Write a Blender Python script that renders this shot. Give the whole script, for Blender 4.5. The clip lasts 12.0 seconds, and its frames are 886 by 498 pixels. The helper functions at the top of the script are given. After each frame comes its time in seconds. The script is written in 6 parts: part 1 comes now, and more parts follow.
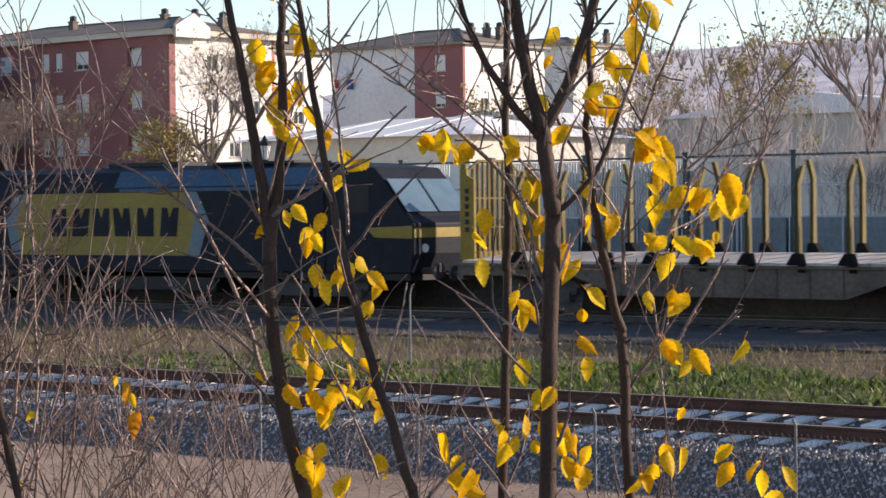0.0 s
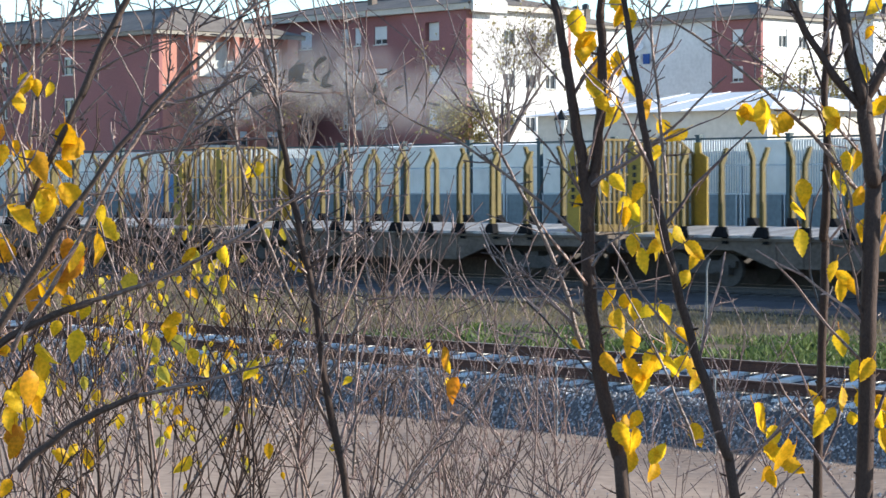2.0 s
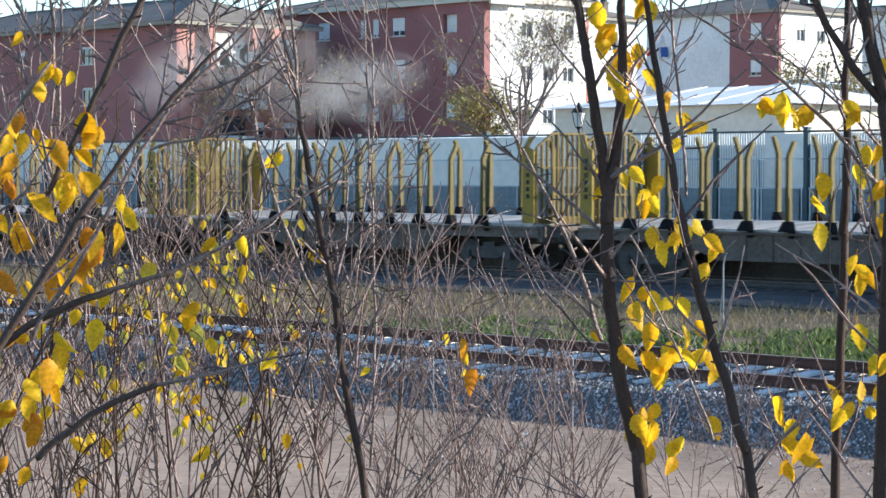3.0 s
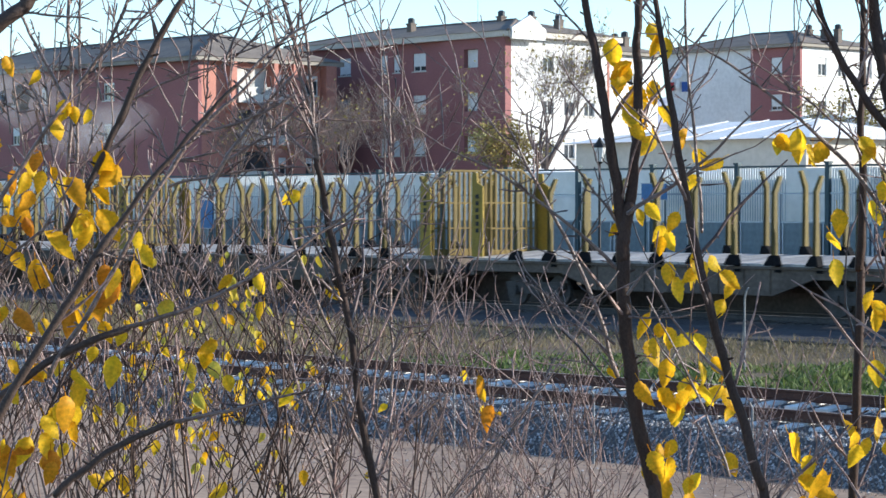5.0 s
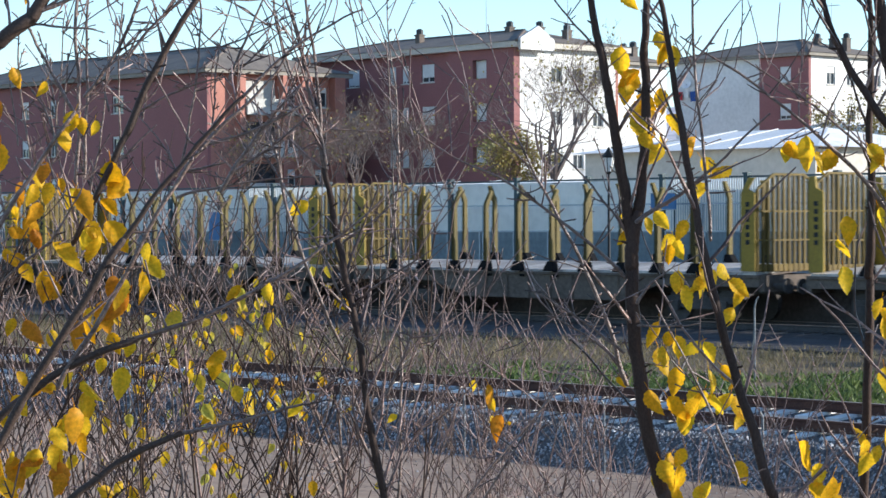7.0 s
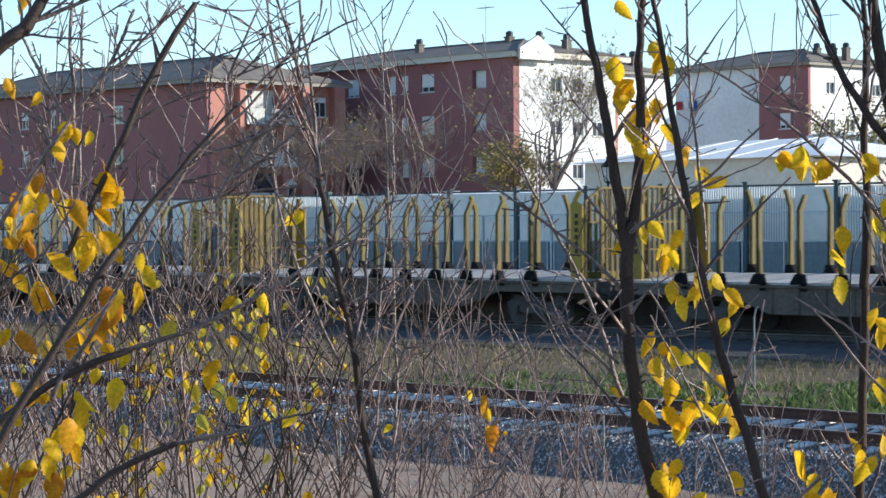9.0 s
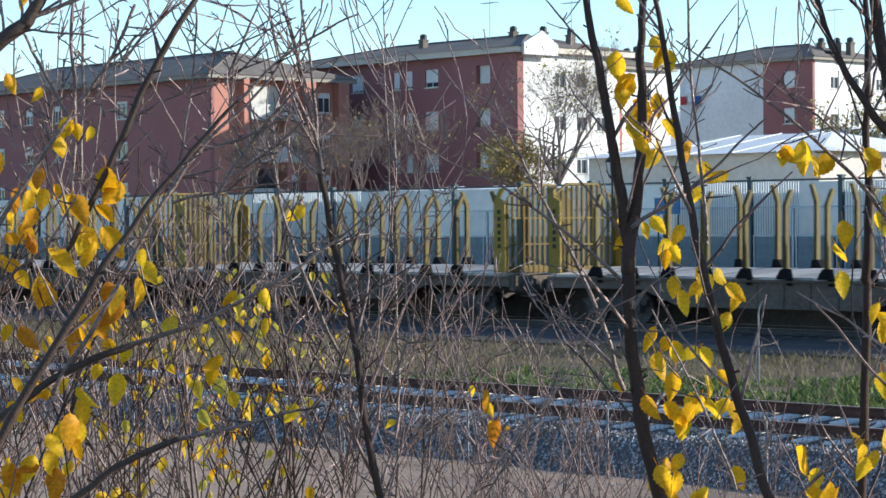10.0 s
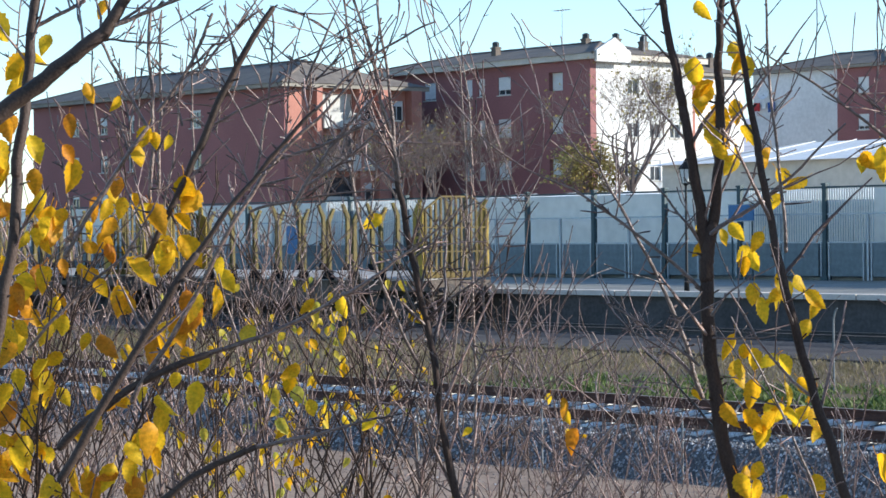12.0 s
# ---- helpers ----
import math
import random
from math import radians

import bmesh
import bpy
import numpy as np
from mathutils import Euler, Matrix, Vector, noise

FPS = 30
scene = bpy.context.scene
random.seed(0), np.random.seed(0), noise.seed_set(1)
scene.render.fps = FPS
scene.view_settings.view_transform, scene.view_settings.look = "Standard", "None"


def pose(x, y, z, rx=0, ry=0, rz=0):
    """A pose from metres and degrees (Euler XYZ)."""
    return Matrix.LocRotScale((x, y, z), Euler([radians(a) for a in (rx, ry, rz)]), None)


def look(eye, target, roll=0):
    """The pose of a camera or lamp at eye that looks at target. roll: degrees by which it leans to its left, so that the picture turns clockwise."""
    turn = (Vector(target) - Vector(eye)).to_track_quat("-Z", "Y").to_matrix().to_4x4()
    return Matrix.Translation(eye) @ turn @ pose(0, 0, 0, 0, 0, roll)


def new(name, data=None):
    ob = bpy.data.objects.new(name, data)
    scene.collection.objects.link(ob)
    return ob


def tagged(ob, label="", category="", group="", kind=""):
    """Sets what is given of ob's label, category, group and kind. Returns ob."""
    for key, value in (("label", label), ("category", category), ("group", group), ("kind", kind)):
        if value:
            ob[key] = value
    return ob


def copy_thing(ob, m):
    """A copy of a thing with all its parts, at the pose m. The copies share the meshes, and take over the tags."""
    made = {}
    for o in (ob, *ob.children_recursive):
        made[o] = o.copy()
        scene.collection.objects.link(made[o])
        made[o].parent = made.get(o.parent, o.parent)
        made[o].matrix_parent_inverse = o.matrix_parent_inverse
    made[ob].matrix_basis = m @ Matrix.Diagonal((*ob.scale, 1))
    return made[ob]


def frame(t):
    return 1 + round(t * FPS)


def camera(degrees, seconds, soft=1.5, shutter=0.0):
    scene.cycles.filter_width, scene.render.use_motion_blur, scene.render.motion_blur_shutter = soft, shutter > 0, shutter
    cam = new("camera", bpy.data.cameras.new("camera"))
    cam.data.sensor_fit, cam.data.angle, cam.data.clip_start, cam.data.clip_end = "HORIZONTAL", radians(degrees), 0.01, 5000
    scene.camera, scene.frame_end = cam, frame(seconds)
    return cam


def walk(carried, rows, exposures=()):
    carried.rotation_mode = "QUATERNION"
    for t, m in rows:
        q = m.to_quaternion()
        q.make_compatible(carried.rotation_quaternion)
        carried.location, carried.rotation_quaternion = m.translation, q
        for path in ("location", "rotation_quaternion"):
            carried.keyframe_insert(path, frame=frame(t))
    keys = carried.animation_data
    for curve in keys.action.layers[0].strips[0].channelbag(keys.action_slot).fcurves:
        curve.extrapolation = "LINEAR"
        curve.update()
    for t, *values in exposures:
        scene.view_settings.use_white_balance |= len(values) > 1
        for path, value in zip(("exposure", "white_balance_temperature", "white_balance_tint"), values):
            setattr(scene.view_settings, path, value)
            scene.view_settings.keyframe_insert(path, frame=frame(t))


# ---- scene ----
# Axes: x along the railway, y across it away from the camera, z up from the head of the near rail.
cam = camera(20.66, 12.0, soft=1.55, shutter=0.12)
walk(cam, [
    (0, pose(0.003, 0.048, 2.911, 88.991, 0.580, 40.129)),
    (0.5, pose(0.014, 0.022, 2.908, 88.834, 0.342, 41.786)),
    (1, pose(0.007, -0.004, 2.910, 88.879, 0.522, 44.602)),
    (1.5, pose(0.000, -0.008, 2.906, 88.625, 0.534, 46.587)),
    (2, pose(-0.001, -0.019, 2.900, 88.442, 0.227, 47.063)),
    (2.5, pose(0.001, -0.020, 2.900, 88.298, 0.075, 47.389)),
    (3, pose(-0.005, -0.023, 2.899, 88.253, -0.141, 47.457)),
    (5, pose(0.010, -0.022, 2.903, 89.077, -0.025, 47.962)),
    (5.5, pose(0.009, -0.026, 2.904, 89.251, 0.069, 48.049)),
    (6, pose(-0.000, -0.023, 2.901, 89.181, 0.130, 48.011)),
    (6.5, pose(0.004, -0.020, 2.902, 89.201, 0.270, 48.133)),
    (7, pose(0.007, -0.016, 2.900, 89.336, 0.278, 48.183)),
    (9, pose(0.011, -0.005, 2.901, 89.564, 0.313, 48.181)),
    (9.5, pose(0.010, -0.001, 2.901, 89.648, 0.297, 48.198)),
    (10, pose(0.012, 0.002, 2.900, 89.456, 0.393, 48.283)),
    (10.5, pose(0.017, 0.005, 2.899, 89.593, 0.452, 48.360)),
    (11, pose(0.013, 0.008, 2.899, 89.567, 0.435, 48.606)),
    (11.5, pose(0.002, 0.011, 2.898, 89.611, 0.498, 49.102)),
    (12, pose(-0.000, 0.000, 2.900, 89.650, 0.570, 50.000)),
], exposures=[(0.0, 0.66, 7900, 19), (2.5, 1.11, 6450, 5), (6.5, 0.79, 6350, 7), (9.5, 0.71, 6350, 5), (12.0, 0.80, 6350, 6)])

# ---- world and sun ----
SUN_WAY = Vector((0.61, 0.69, 0.29)).normalized()   # from the place to the sun
world = bpy.data.worlds.new("sky")
scene.world = world
world.use_nodes = True
wn = world.node_tree
sky = wn.nodes.new("ShaderNodeTexSky")
sky.sky_type = "NISHITA"
sky.sun_disc = False
sky.sun_elevation = math.asin(SUN_WAY.z)
sky.sun_rotation = math.atan2(SUN_WAY.x, SUN_WAY.y)
sky.air_density, sky.dust_density, sky.ozone_density = 1.0, 0.15, 3.0
sky.altitude = 1200
wn.links.new(sky.outputs[0], wn.nodes["Background"].inputs[0])
wn.nodes["Background"].inputs[1].default_value = 0.162
sun = new("sun", bpy.data.lights.new("sun", "SUN"))
sun.data.energy, sun.data.angle, sun.data.color = 4.9, radians(0.53), (1.0, 0.94, 0.86)
sun.matrix_world = look(SUN_WAY * 100, (0, 0, 0))


# ---- materials ----
def material(name, base, dark=None, rough=0.8, scale=6.0, fine=60.0, bump=0.2, metal=0.0, patch=0.5, random_tint=0.0, stretch=(1, 1, 1), gloss=0.3):
    """A surface with large stains and fine grain between two colours."""
    m = bpy.data.materials.new(name)
    m.use_nodes = True
    n, l = m.node_tree.nodes, m.node_tree.links
    bs = n["Principled BSDF"]
    bs.inputs["Roughness"].default_value, bs.inputs["Metallic"].default_value = rough, metal
    bs.inputs["Specular IOR Level"].default_value = gloss
    dark = dark or tuple(c * 0.65 for c in base)
    tc, mp = n.new("ShaderNodeTexCoord"), n.new("ShaderNodeMapping")
    mp.inputs["Scale"].default_value = stretch
    l.new(tc.outputs["Object"], mp.inputs[0])
    big, small = n.new("ShaderNodeTexNoise"), n.new("ShaderNodeTexNoise")
    big.inputs["Scale"].default_value, big.inputs["Detail"].default_value = scale, 5
    small.inputs["Scale"].default_value, small.inputs["Detail"].default_value = fine, 4
    l.new(mp.outputs[0], big.inputs["Vector"]), l.new(mp.outputs[0], small.inputs["Vector"])
    add = n.new("ShaderNodeMath")
    add.operation = "MULTIPLY_ADD"
    l.new(small.outputs["Fac"], add.inputs[0])
    add.inputs[1].default_value = 1 - patch
    part_big = n.new("ShaderNodeMath")
    part_big.operation = "MULTIPLY"
    l.new(big.outputs["Fac"], part_big.inputs[0])
    part_big.inputs[1].default_value = patch
    l.new(part_big.outputs[0], add.inputs[2])
    ramp = n.new("ShaderNodeValToRGB")
    ramp.color_ramp.elements[0].position, ramp.color_ramp.elements[1].position = 0.36, 0.64
    ramp.color_ramp.elements[0].color, ramp.color_ramp.elements[1].color = (*dark, 1), (*base, 1)
    l.new(add.outputs[0], ramp.inputs[0])
    colour = ramp.outputs[0]
    if random_tint:
        info, hsv = n.new("ShaderNodeObjectInfo"), n.new("ShaderNodeHueSaturation")
        rng = n.new("ShaderNodeMapRange")
        rng.inputs[3].default_value, rng.inputs[4].default_value = 1 - random_tint, 1 + random_tint
        l.new(info.outputs["Random"], rng.inputs[0]), l.new(rng.outputs[0], hsv.inputs["Value"])
        l.new(colour, hsv.inputs["Color"])
        colour = hsv.outputs[0]
    l.new(colour, bs.inputs["Base Color"])
    if bump:
        b = n.new("ShaderNodeBump")
        b.inputs["Strength"].default_value, b.inputs["Distance"].default_value = bump, 0.02
        l.new(small.outputs["Fac"], b.inputs["Height"]), l.new(b.outputs[0], bs.inputs["Normal"])
    return m


def island_tint(m, low, high):
    """Vary brightness from piece to piece within one mesh."""
    n, l = m.node_tree.nodes, m.node_tree.links
    bs = n["Principled BSDF"]
    link = bs.inputs["Base Color"].links[0]
    source = link.from_socket
    geo, rng, hsv = n.new("ShaderNodeNewGeometry"), n.new("ShaderNodeMapRange"), n.new("ShaderNodeHueSaturation")
    rng.inputs[3].default_value, rng.inputs[4].default_value = low, high
    l.new(geo.outputs["Random Per Island"], rng.inputs[0]), l.new(rng.outputs[0], hsv.inputs["Value"])
    l.new(source, hsv.inputs["Color"]), l.new(hsv.outputs[0], bs.inputs["Base Color"])
    return m


def leaf_material(name, one, two, through_light=0.5):
    """Thin leaf: colour differs from leaf to leaf, light shines through."""
    m = bpy.data.materials.new(name)
    m.use_nodes = True
    n, l = m.node_tree.nodes, m.node_tree.links
    bs = n["Principled BSDF"]
    bs.inputs["Roughness"].default_value = 0.55
    bs.inputs["Specular IOR Level"].default_value = 0.25
    info, geo, add, fr = n.new("ShaderNodeObjectInfo"), n.new("ShaderNodeNewGeometry"), n.new("ShaderNodeMath"), n.new("ShaderNodeMath")
    l.new(info.outputs["Random"], add.inputs[0]), l.new(geo.outputs["Random Per Island"], add.inputs[1])
    fr.operation = "FRACT"
    l.new(add.outputs[0], fr.inputs[0])
    noi, tc = n.new("ShaderNodeTexNoise"), n.new("ShaderNodeTexCoord")
    noi.inputs["Scale"].default_value = 3.0
    l.new(tc.outputs["Object"], noi.inputs["Vector"])
    mul = n.new("ShaderNodeMath")
    mul.operation = "MULTIPLY_ADD"
    l.new(noi.outputs["Fac"], mul.inputs[0])
    mul.inputs[1].default_value = 0.5
    l.new(fr.outputs[0], mul.inputs[2])
    ramp = n.new("ShaderNodeValToRGB")
    ramp.color_ramp.elements[0].position, ramp.color_ramp.elements[1].position = 0.3, 1.2
    ramp.color_ramp.elements[0].color, ramp.color_ramp.elements[1].color = (*one, 1), (*two, 1)
    l.new(mul.outputs[0], ramp.inputs[0])
    blotch, spots, hsv = n.new("ShaderNodeMapRange"), n.new("ShaderNodeTexNoise"), n.new("ShaderNodeHueSaturation")
    spots.inputs["Scale"].default_value, spots.inputs["Detail"].default_value = 9.0, 4
    l.new(tc.outputs["Object"], spots.inputs["Vector"]), l.new(spots.outputs["Fac"], blotch.inputs[0])
    blotch.inputs[1].default_value, blotch.inputs[2].default_value = 0.3, 0.7
    blotch.inputs[3].default_value, blotch.inputs[4].default_value = 0.7, 1.12
    l.new(blotch.outputs[0], hsv.inputs["Value"]), l.new(ramp.outputs[0], hsv.inputs["Color"])
    ramp = hsv
    l.new(ramp.outputs[0], bs.inputs["Base Color"])
    tr, mix = n.new("ShaderNodeBsdfTranslucent"), n.new("ShaderNodeMixShader")
    l.new(ramp.outputs[0], tr.inputs[0])
    mix.inputs[0].default_value = through_light
    l.new(bs.outputs[0], mix.inputs[1]), l.new(tr.outputs[0], mix.inputs[2])
    l.new(mix.outputs[0], n["Material Output"].inputs[0])
    return m


DIRT = material("dirt_path", (0.40, 0.295, 0.225), (0.24, 0.175, 0.135), scale=0.35, fine=7.0, bump=0.4, gloss=0.03)
EARTH = material("earth", (0.18, 0.14, 0.10), (0.10, 0.08, 0.06), scale=0.4, fine=5.0, bump=0.5, gloss=0.03)
BALLAST = material("ballast_bed", (0.13, 0.125, 0.125), (0.06, 0.058, 0.06), scale=3.0, fine=22.0, bump=0.9, patch=0.3, gloss=0.03)
STONE = island_tint(material("ballast_stone", (0.48, 0.455, 0.445), (0.26, 0.25, 0.25), scale=2.0, fine=14.0, gloss=0.03), 0.4, 1.5)
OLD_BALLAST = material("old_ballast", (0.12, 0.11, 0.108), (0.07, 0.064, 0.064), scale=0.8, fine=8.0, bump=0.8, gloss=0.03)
RUST = material("rusty_rail", (0.13, 0.055, 0.035), (0.06, 0.025, 0.018), rough=0.75, scale=3.0, fine=40.0)
RAIL_HEAD = material("worn_rail_head", (0.40, 0.29, 0.24), (0.26, 0.17, 0.13), rough=0.45, metal=0.4, scale=2.0, fine=30.0)
SLEEPER = material("concrete_sleeper", (0.80, 0.77, 0.73), (0.58, 0.555, 0.53), scale=4.0, fine=40.0, random_tint=0.12)
CONCRETE = material("platform_concrete", (0.36, 0.345, 0.31), (0.24, 0.23, 0.205), scale=0.7, fine=12.0, gloss=0.05)
COPING = material("platform_coping", (0.68, 0.60, 0.54), (0.50, 0.45, 0.41), scale=1.4, fine=15.0)
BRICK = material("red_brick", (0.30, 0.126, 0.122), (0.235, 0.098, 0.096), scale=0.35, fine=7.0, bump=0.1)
# Lighter, more orange copy of the red brick; sunlight is put into its colour.
SUN_TINTED_BRICK = material("sun_tinted_brick", (0.43, 0.19, 0.145), (0.34, 0.145, 0.112), scale=0.35, fine=7.0, bump=0.1)
WHITE_WALL = material("white_render", (0.74, 0.73, 0.715), (0.57, 0.565, 0.55), scale=0.3, fine=3.0, bump=0.05)
# Raised and warmed: ground bounce light is put into this wall's colour.
BRIGHT_WALL = material("bounce_warmed_white", (0.92, 0.86, 0.78), (0.74, 0.69, 0.62), scale=0.35, fine=2.0, bump=0.03)
CREAM_WALL = material("cream_render", (0.58, 0.54, 0.49), (0.45, 0.42, 0.375), scale=0.3, fine=3.0, bump=0.05)
GREY_WALL = material("blue_grey_panel", (0.20, 0.235, 0.245), (0.13, 0.155, 0.165), scale=0.5, fine=5.0, bump=0.05)
ROOF_TILE = material("brown_roof_tile", (0.22, 0.185, 0.155), (0.13, 0.11, 0.095), scale=0.8, fine=6.0, bump=0.5)
CHIMNEY = material("chimney_render", (0.16, 0.13, 0.11), (0.10, 0.08, 0.07), scale=2.0, fine=9.0)
BALCONY = material("weathered_balcony_render", (0.56, 0.54, 0.50), (0.38, 0.37, 0.345), scale=0.8, fine=5.0, bump=0.05)
# Darker copy of the pale eave, with shade put into its colour.
DARK_EAVE = material("shade_darkened_eave", (0.30, 0.27, 0.23), (0.21, 0.19, 0.165), scale=0.8, fine=6.0, bump=0.05)
EAVE = material("pale_eave", (0.58, 0.53, 0.46), (0.46, 0.42, 0.36), scale=0.8, fine=6.0, bump=0.05)
SIGN_BLUE = material("blue_sign_paint", (0.05, 0.16, 0.34), (0.035, 0.12, 0.26), rough=0.45, scale=1.0, fine=9.0, bump=0.03)
FENCE_TEAL = material("dark_green_fence_paint", (0.05, 0.085, 0.095), (0.03, 0.052, 0.06), rough=0.55, scale=3.0, fine=20.0)
BLIND = material("white_roller_blind", (0.70, 0.70, 0.68), (0.58, 0.58, 0.57), scale=1.0, fine=9.0, bump=0.05)
GLASS = material("window_glass", (0.05, 0.06, 0.07), (0.03, 0.035, 0.04), rough=0.08, scale=1.0, fine=2.0, bump=0.0, gloss=0.6)
METAL_GREY = material("galvanised_steel", (0.42, 0.44, 0.46), (0.30, 0.32, 0.34), rough=0.5, metal=0.5, scale=3.0, fine=30.0)
DULL_STEEL = material("dull_galvanised_steel", (0.22, 0.23, 0.24), (0.13, 0.135, 0.14), rough=0.65, metal=0.3, scale=3.0, fine=30.0)
FOOT_BLACK = material("black_stake_foot", (0.016, 0.016, 0.018), (0.008, 0.008, 0.009), rough=0.8, gloss=0.05, scale=3.0, fine=20.0)
DARK_STEEL = material("dark_painted_steel", (0.055, 0.065, 0.075), (0.03, 0.035, 0.04), rough=0.6, scale=3.0, fine=20.0)
YELLOW = material("yellow_paint", (0.34, 0.225, 0.03), (0.22, 0.15, 0.026), rough=0.65, scale=1.5, fine=14.0, bump=0.1, random_tint=0.12)
# Yellow darkened for the stakes, so their shade lies in the paint colour.
STAKE_PAINT = material("shade_dulled_stake_paint", (0.15, 0.112, 0.03), (0.09, 0.068, 0.024), rough=0.7, scale=1.5, fine=14.0, bump=0.1, random_tint=0.15)
# End walls get a darker yellow that carries their shade in its colour.
YELLOW_SHADED = material("shade_dulled_yellow", (0.17, 0.113, 0.022), (0.10, 0.068, 0.019), rough=0.7, scale=1.5, fine=14.0, bump=0.1, random_tint=0.15)
WAGON_GREY = material("wagon_steel", (0.155, 0.122, 0.10), (0.075, 0.058, 0.048), rough=0.8, scale=0.8, fine=9.0)
BOGIE = material("bogie_steel", (0.095, 0.084, 0.078), (0.052, 0.046, 0.043), rough=0.9, scale=2.0, fine=12.0)
DECK = material("weathered_deck_plank", (0.50, 0.46, 0.43), (0.30, 0.28, 0.26), scale=1.0, fine=12.0, random_tint=0.25)
NAVY = material("navy_loco_paint", (0.014, 0.018, 0.028), (0.008, 0.010, 0.016), rough=0.6, scale=0.7, fine=8.0, bump=0.03, gloss=0.12)
SKY_BLUE = material("blue_loco_paint", (0.03, 0.09, 0.16), (0.02, 0.06, 0.11), rough=0.55, scale=0.7, fine=8.0, bump=0.03)
PALE_BLUE = material("pale_blue_paint", (0.10, 0.16, 0.20), (0.07, 0.12, 0.155), rough=0.4, scale=0.7, fine=8.0, bump=0.03)
LOCO_YELLOW = material("yellow_loco_paint", (0.29, 0.20, 0.032), (0.20, 0.14, 0.026), rough=0.55, scale=0.7, fine=8.0, bump=0.03)
BLACK = material("black_paint", (0.012, 0.012, 0.013), (0.008, 0.008, 0.009), rough=0.6, scale=2.0, fine=10.0, bump=0.03)
WINDSCREEN = material("windscreen_glass", (0.10, 0.16, 0.20), (0.08, 0.13, 0.17), rough=0.06, scale=0.5, fine=2.0, bump=0.0, gloss=1.0)
WHITE_ROOF = material("white_sheet_roof", (0.82, 0.82, 0.82), (0.66, 0.67, 0.68), scale=0.6, fine=5.0, bump=0.05)
BARK = material("brown_bark", (0.080, 0.052, 0.043), (0.042, 0.027, 0.022), rough=0.65, gloss=0.12, scale=16.0, fine=260.0, bump=0.16, stretch=(1, 1, 0.6))
SHRUB_BARK = material("shrub_bark", (0.098, 0.066, 0.054), (0.048, 0.032, 0.026), rough=0.6, gloss=0.2, scale=16.0, fine=200.0, bump=0.2)
# Paler bark for thin branches; their sunlit tops are put into the colour.
SUN_PALED_BARK = island_tint(material("sun_paled_bark", (0.25, 0.168, 0.138), (0.085, 0.054, 0.044), rough=0.38, gloss=0.55, scale=16.0, fine=140.0, bump=0.4), 0.7, 1.3)
TWIG = island_tint(material("reddish_twig", (0.25, 0.165, 0.14), (0.075, 0.043, 0.038), gloss=0.5, rough=0.4, scale=20.0, fine=120.0, bump=0.3), 0.3, 2.0)
DRY = island_tint(material("dry_stalk", (0.20, 0.135, 0.11), (0.10, 0.068, 0.056), rough=0.8, scale=8.0, fine=60.0, bump=0.2), 0.5, 1.4)
PALE_BARK = material("pale_grey_bark", (0.42, 0.37, 0.37), (0.26, 0.225, 0.225), scale=2.0, fine=10.0)
FAR_BARK = material("grey_bark", (0.17, 0.13, 0.12), (0.09, 0.07, 0.065), scale=2.0, fine=10.0)
LEAF = leaf_material("yellow_leaf", (0.88, 0.43, 0.011), (0.90, 0.57, 0.028), 0.6)
LEAF_ORANGE = leaf_material("orange_leaf", (0.62, 0.22, 0.015), (0.80, 0.38, 0.02), 0.5)
LEAF_LIME = leaf_material("lime_leaf", (0.80, 0.52, 0.04), (0.58, 0.50, 0.08), 0.5)
GRASS = leaf_material("green_grass", (0.036, 0.072, 0.022), (0.16, 0.205, 0.06), 0.35)
DRY_GRASS = leaf_material("dry_grass", (0.30, 0.23, 0.13), (0.18, 0.15, 0.08), 0.3)
FAR_LEAF = leaf_material("autumn_crown", (0.36, 0.26, 0.08), (0.27, 0.24, 0.09), 0.3)


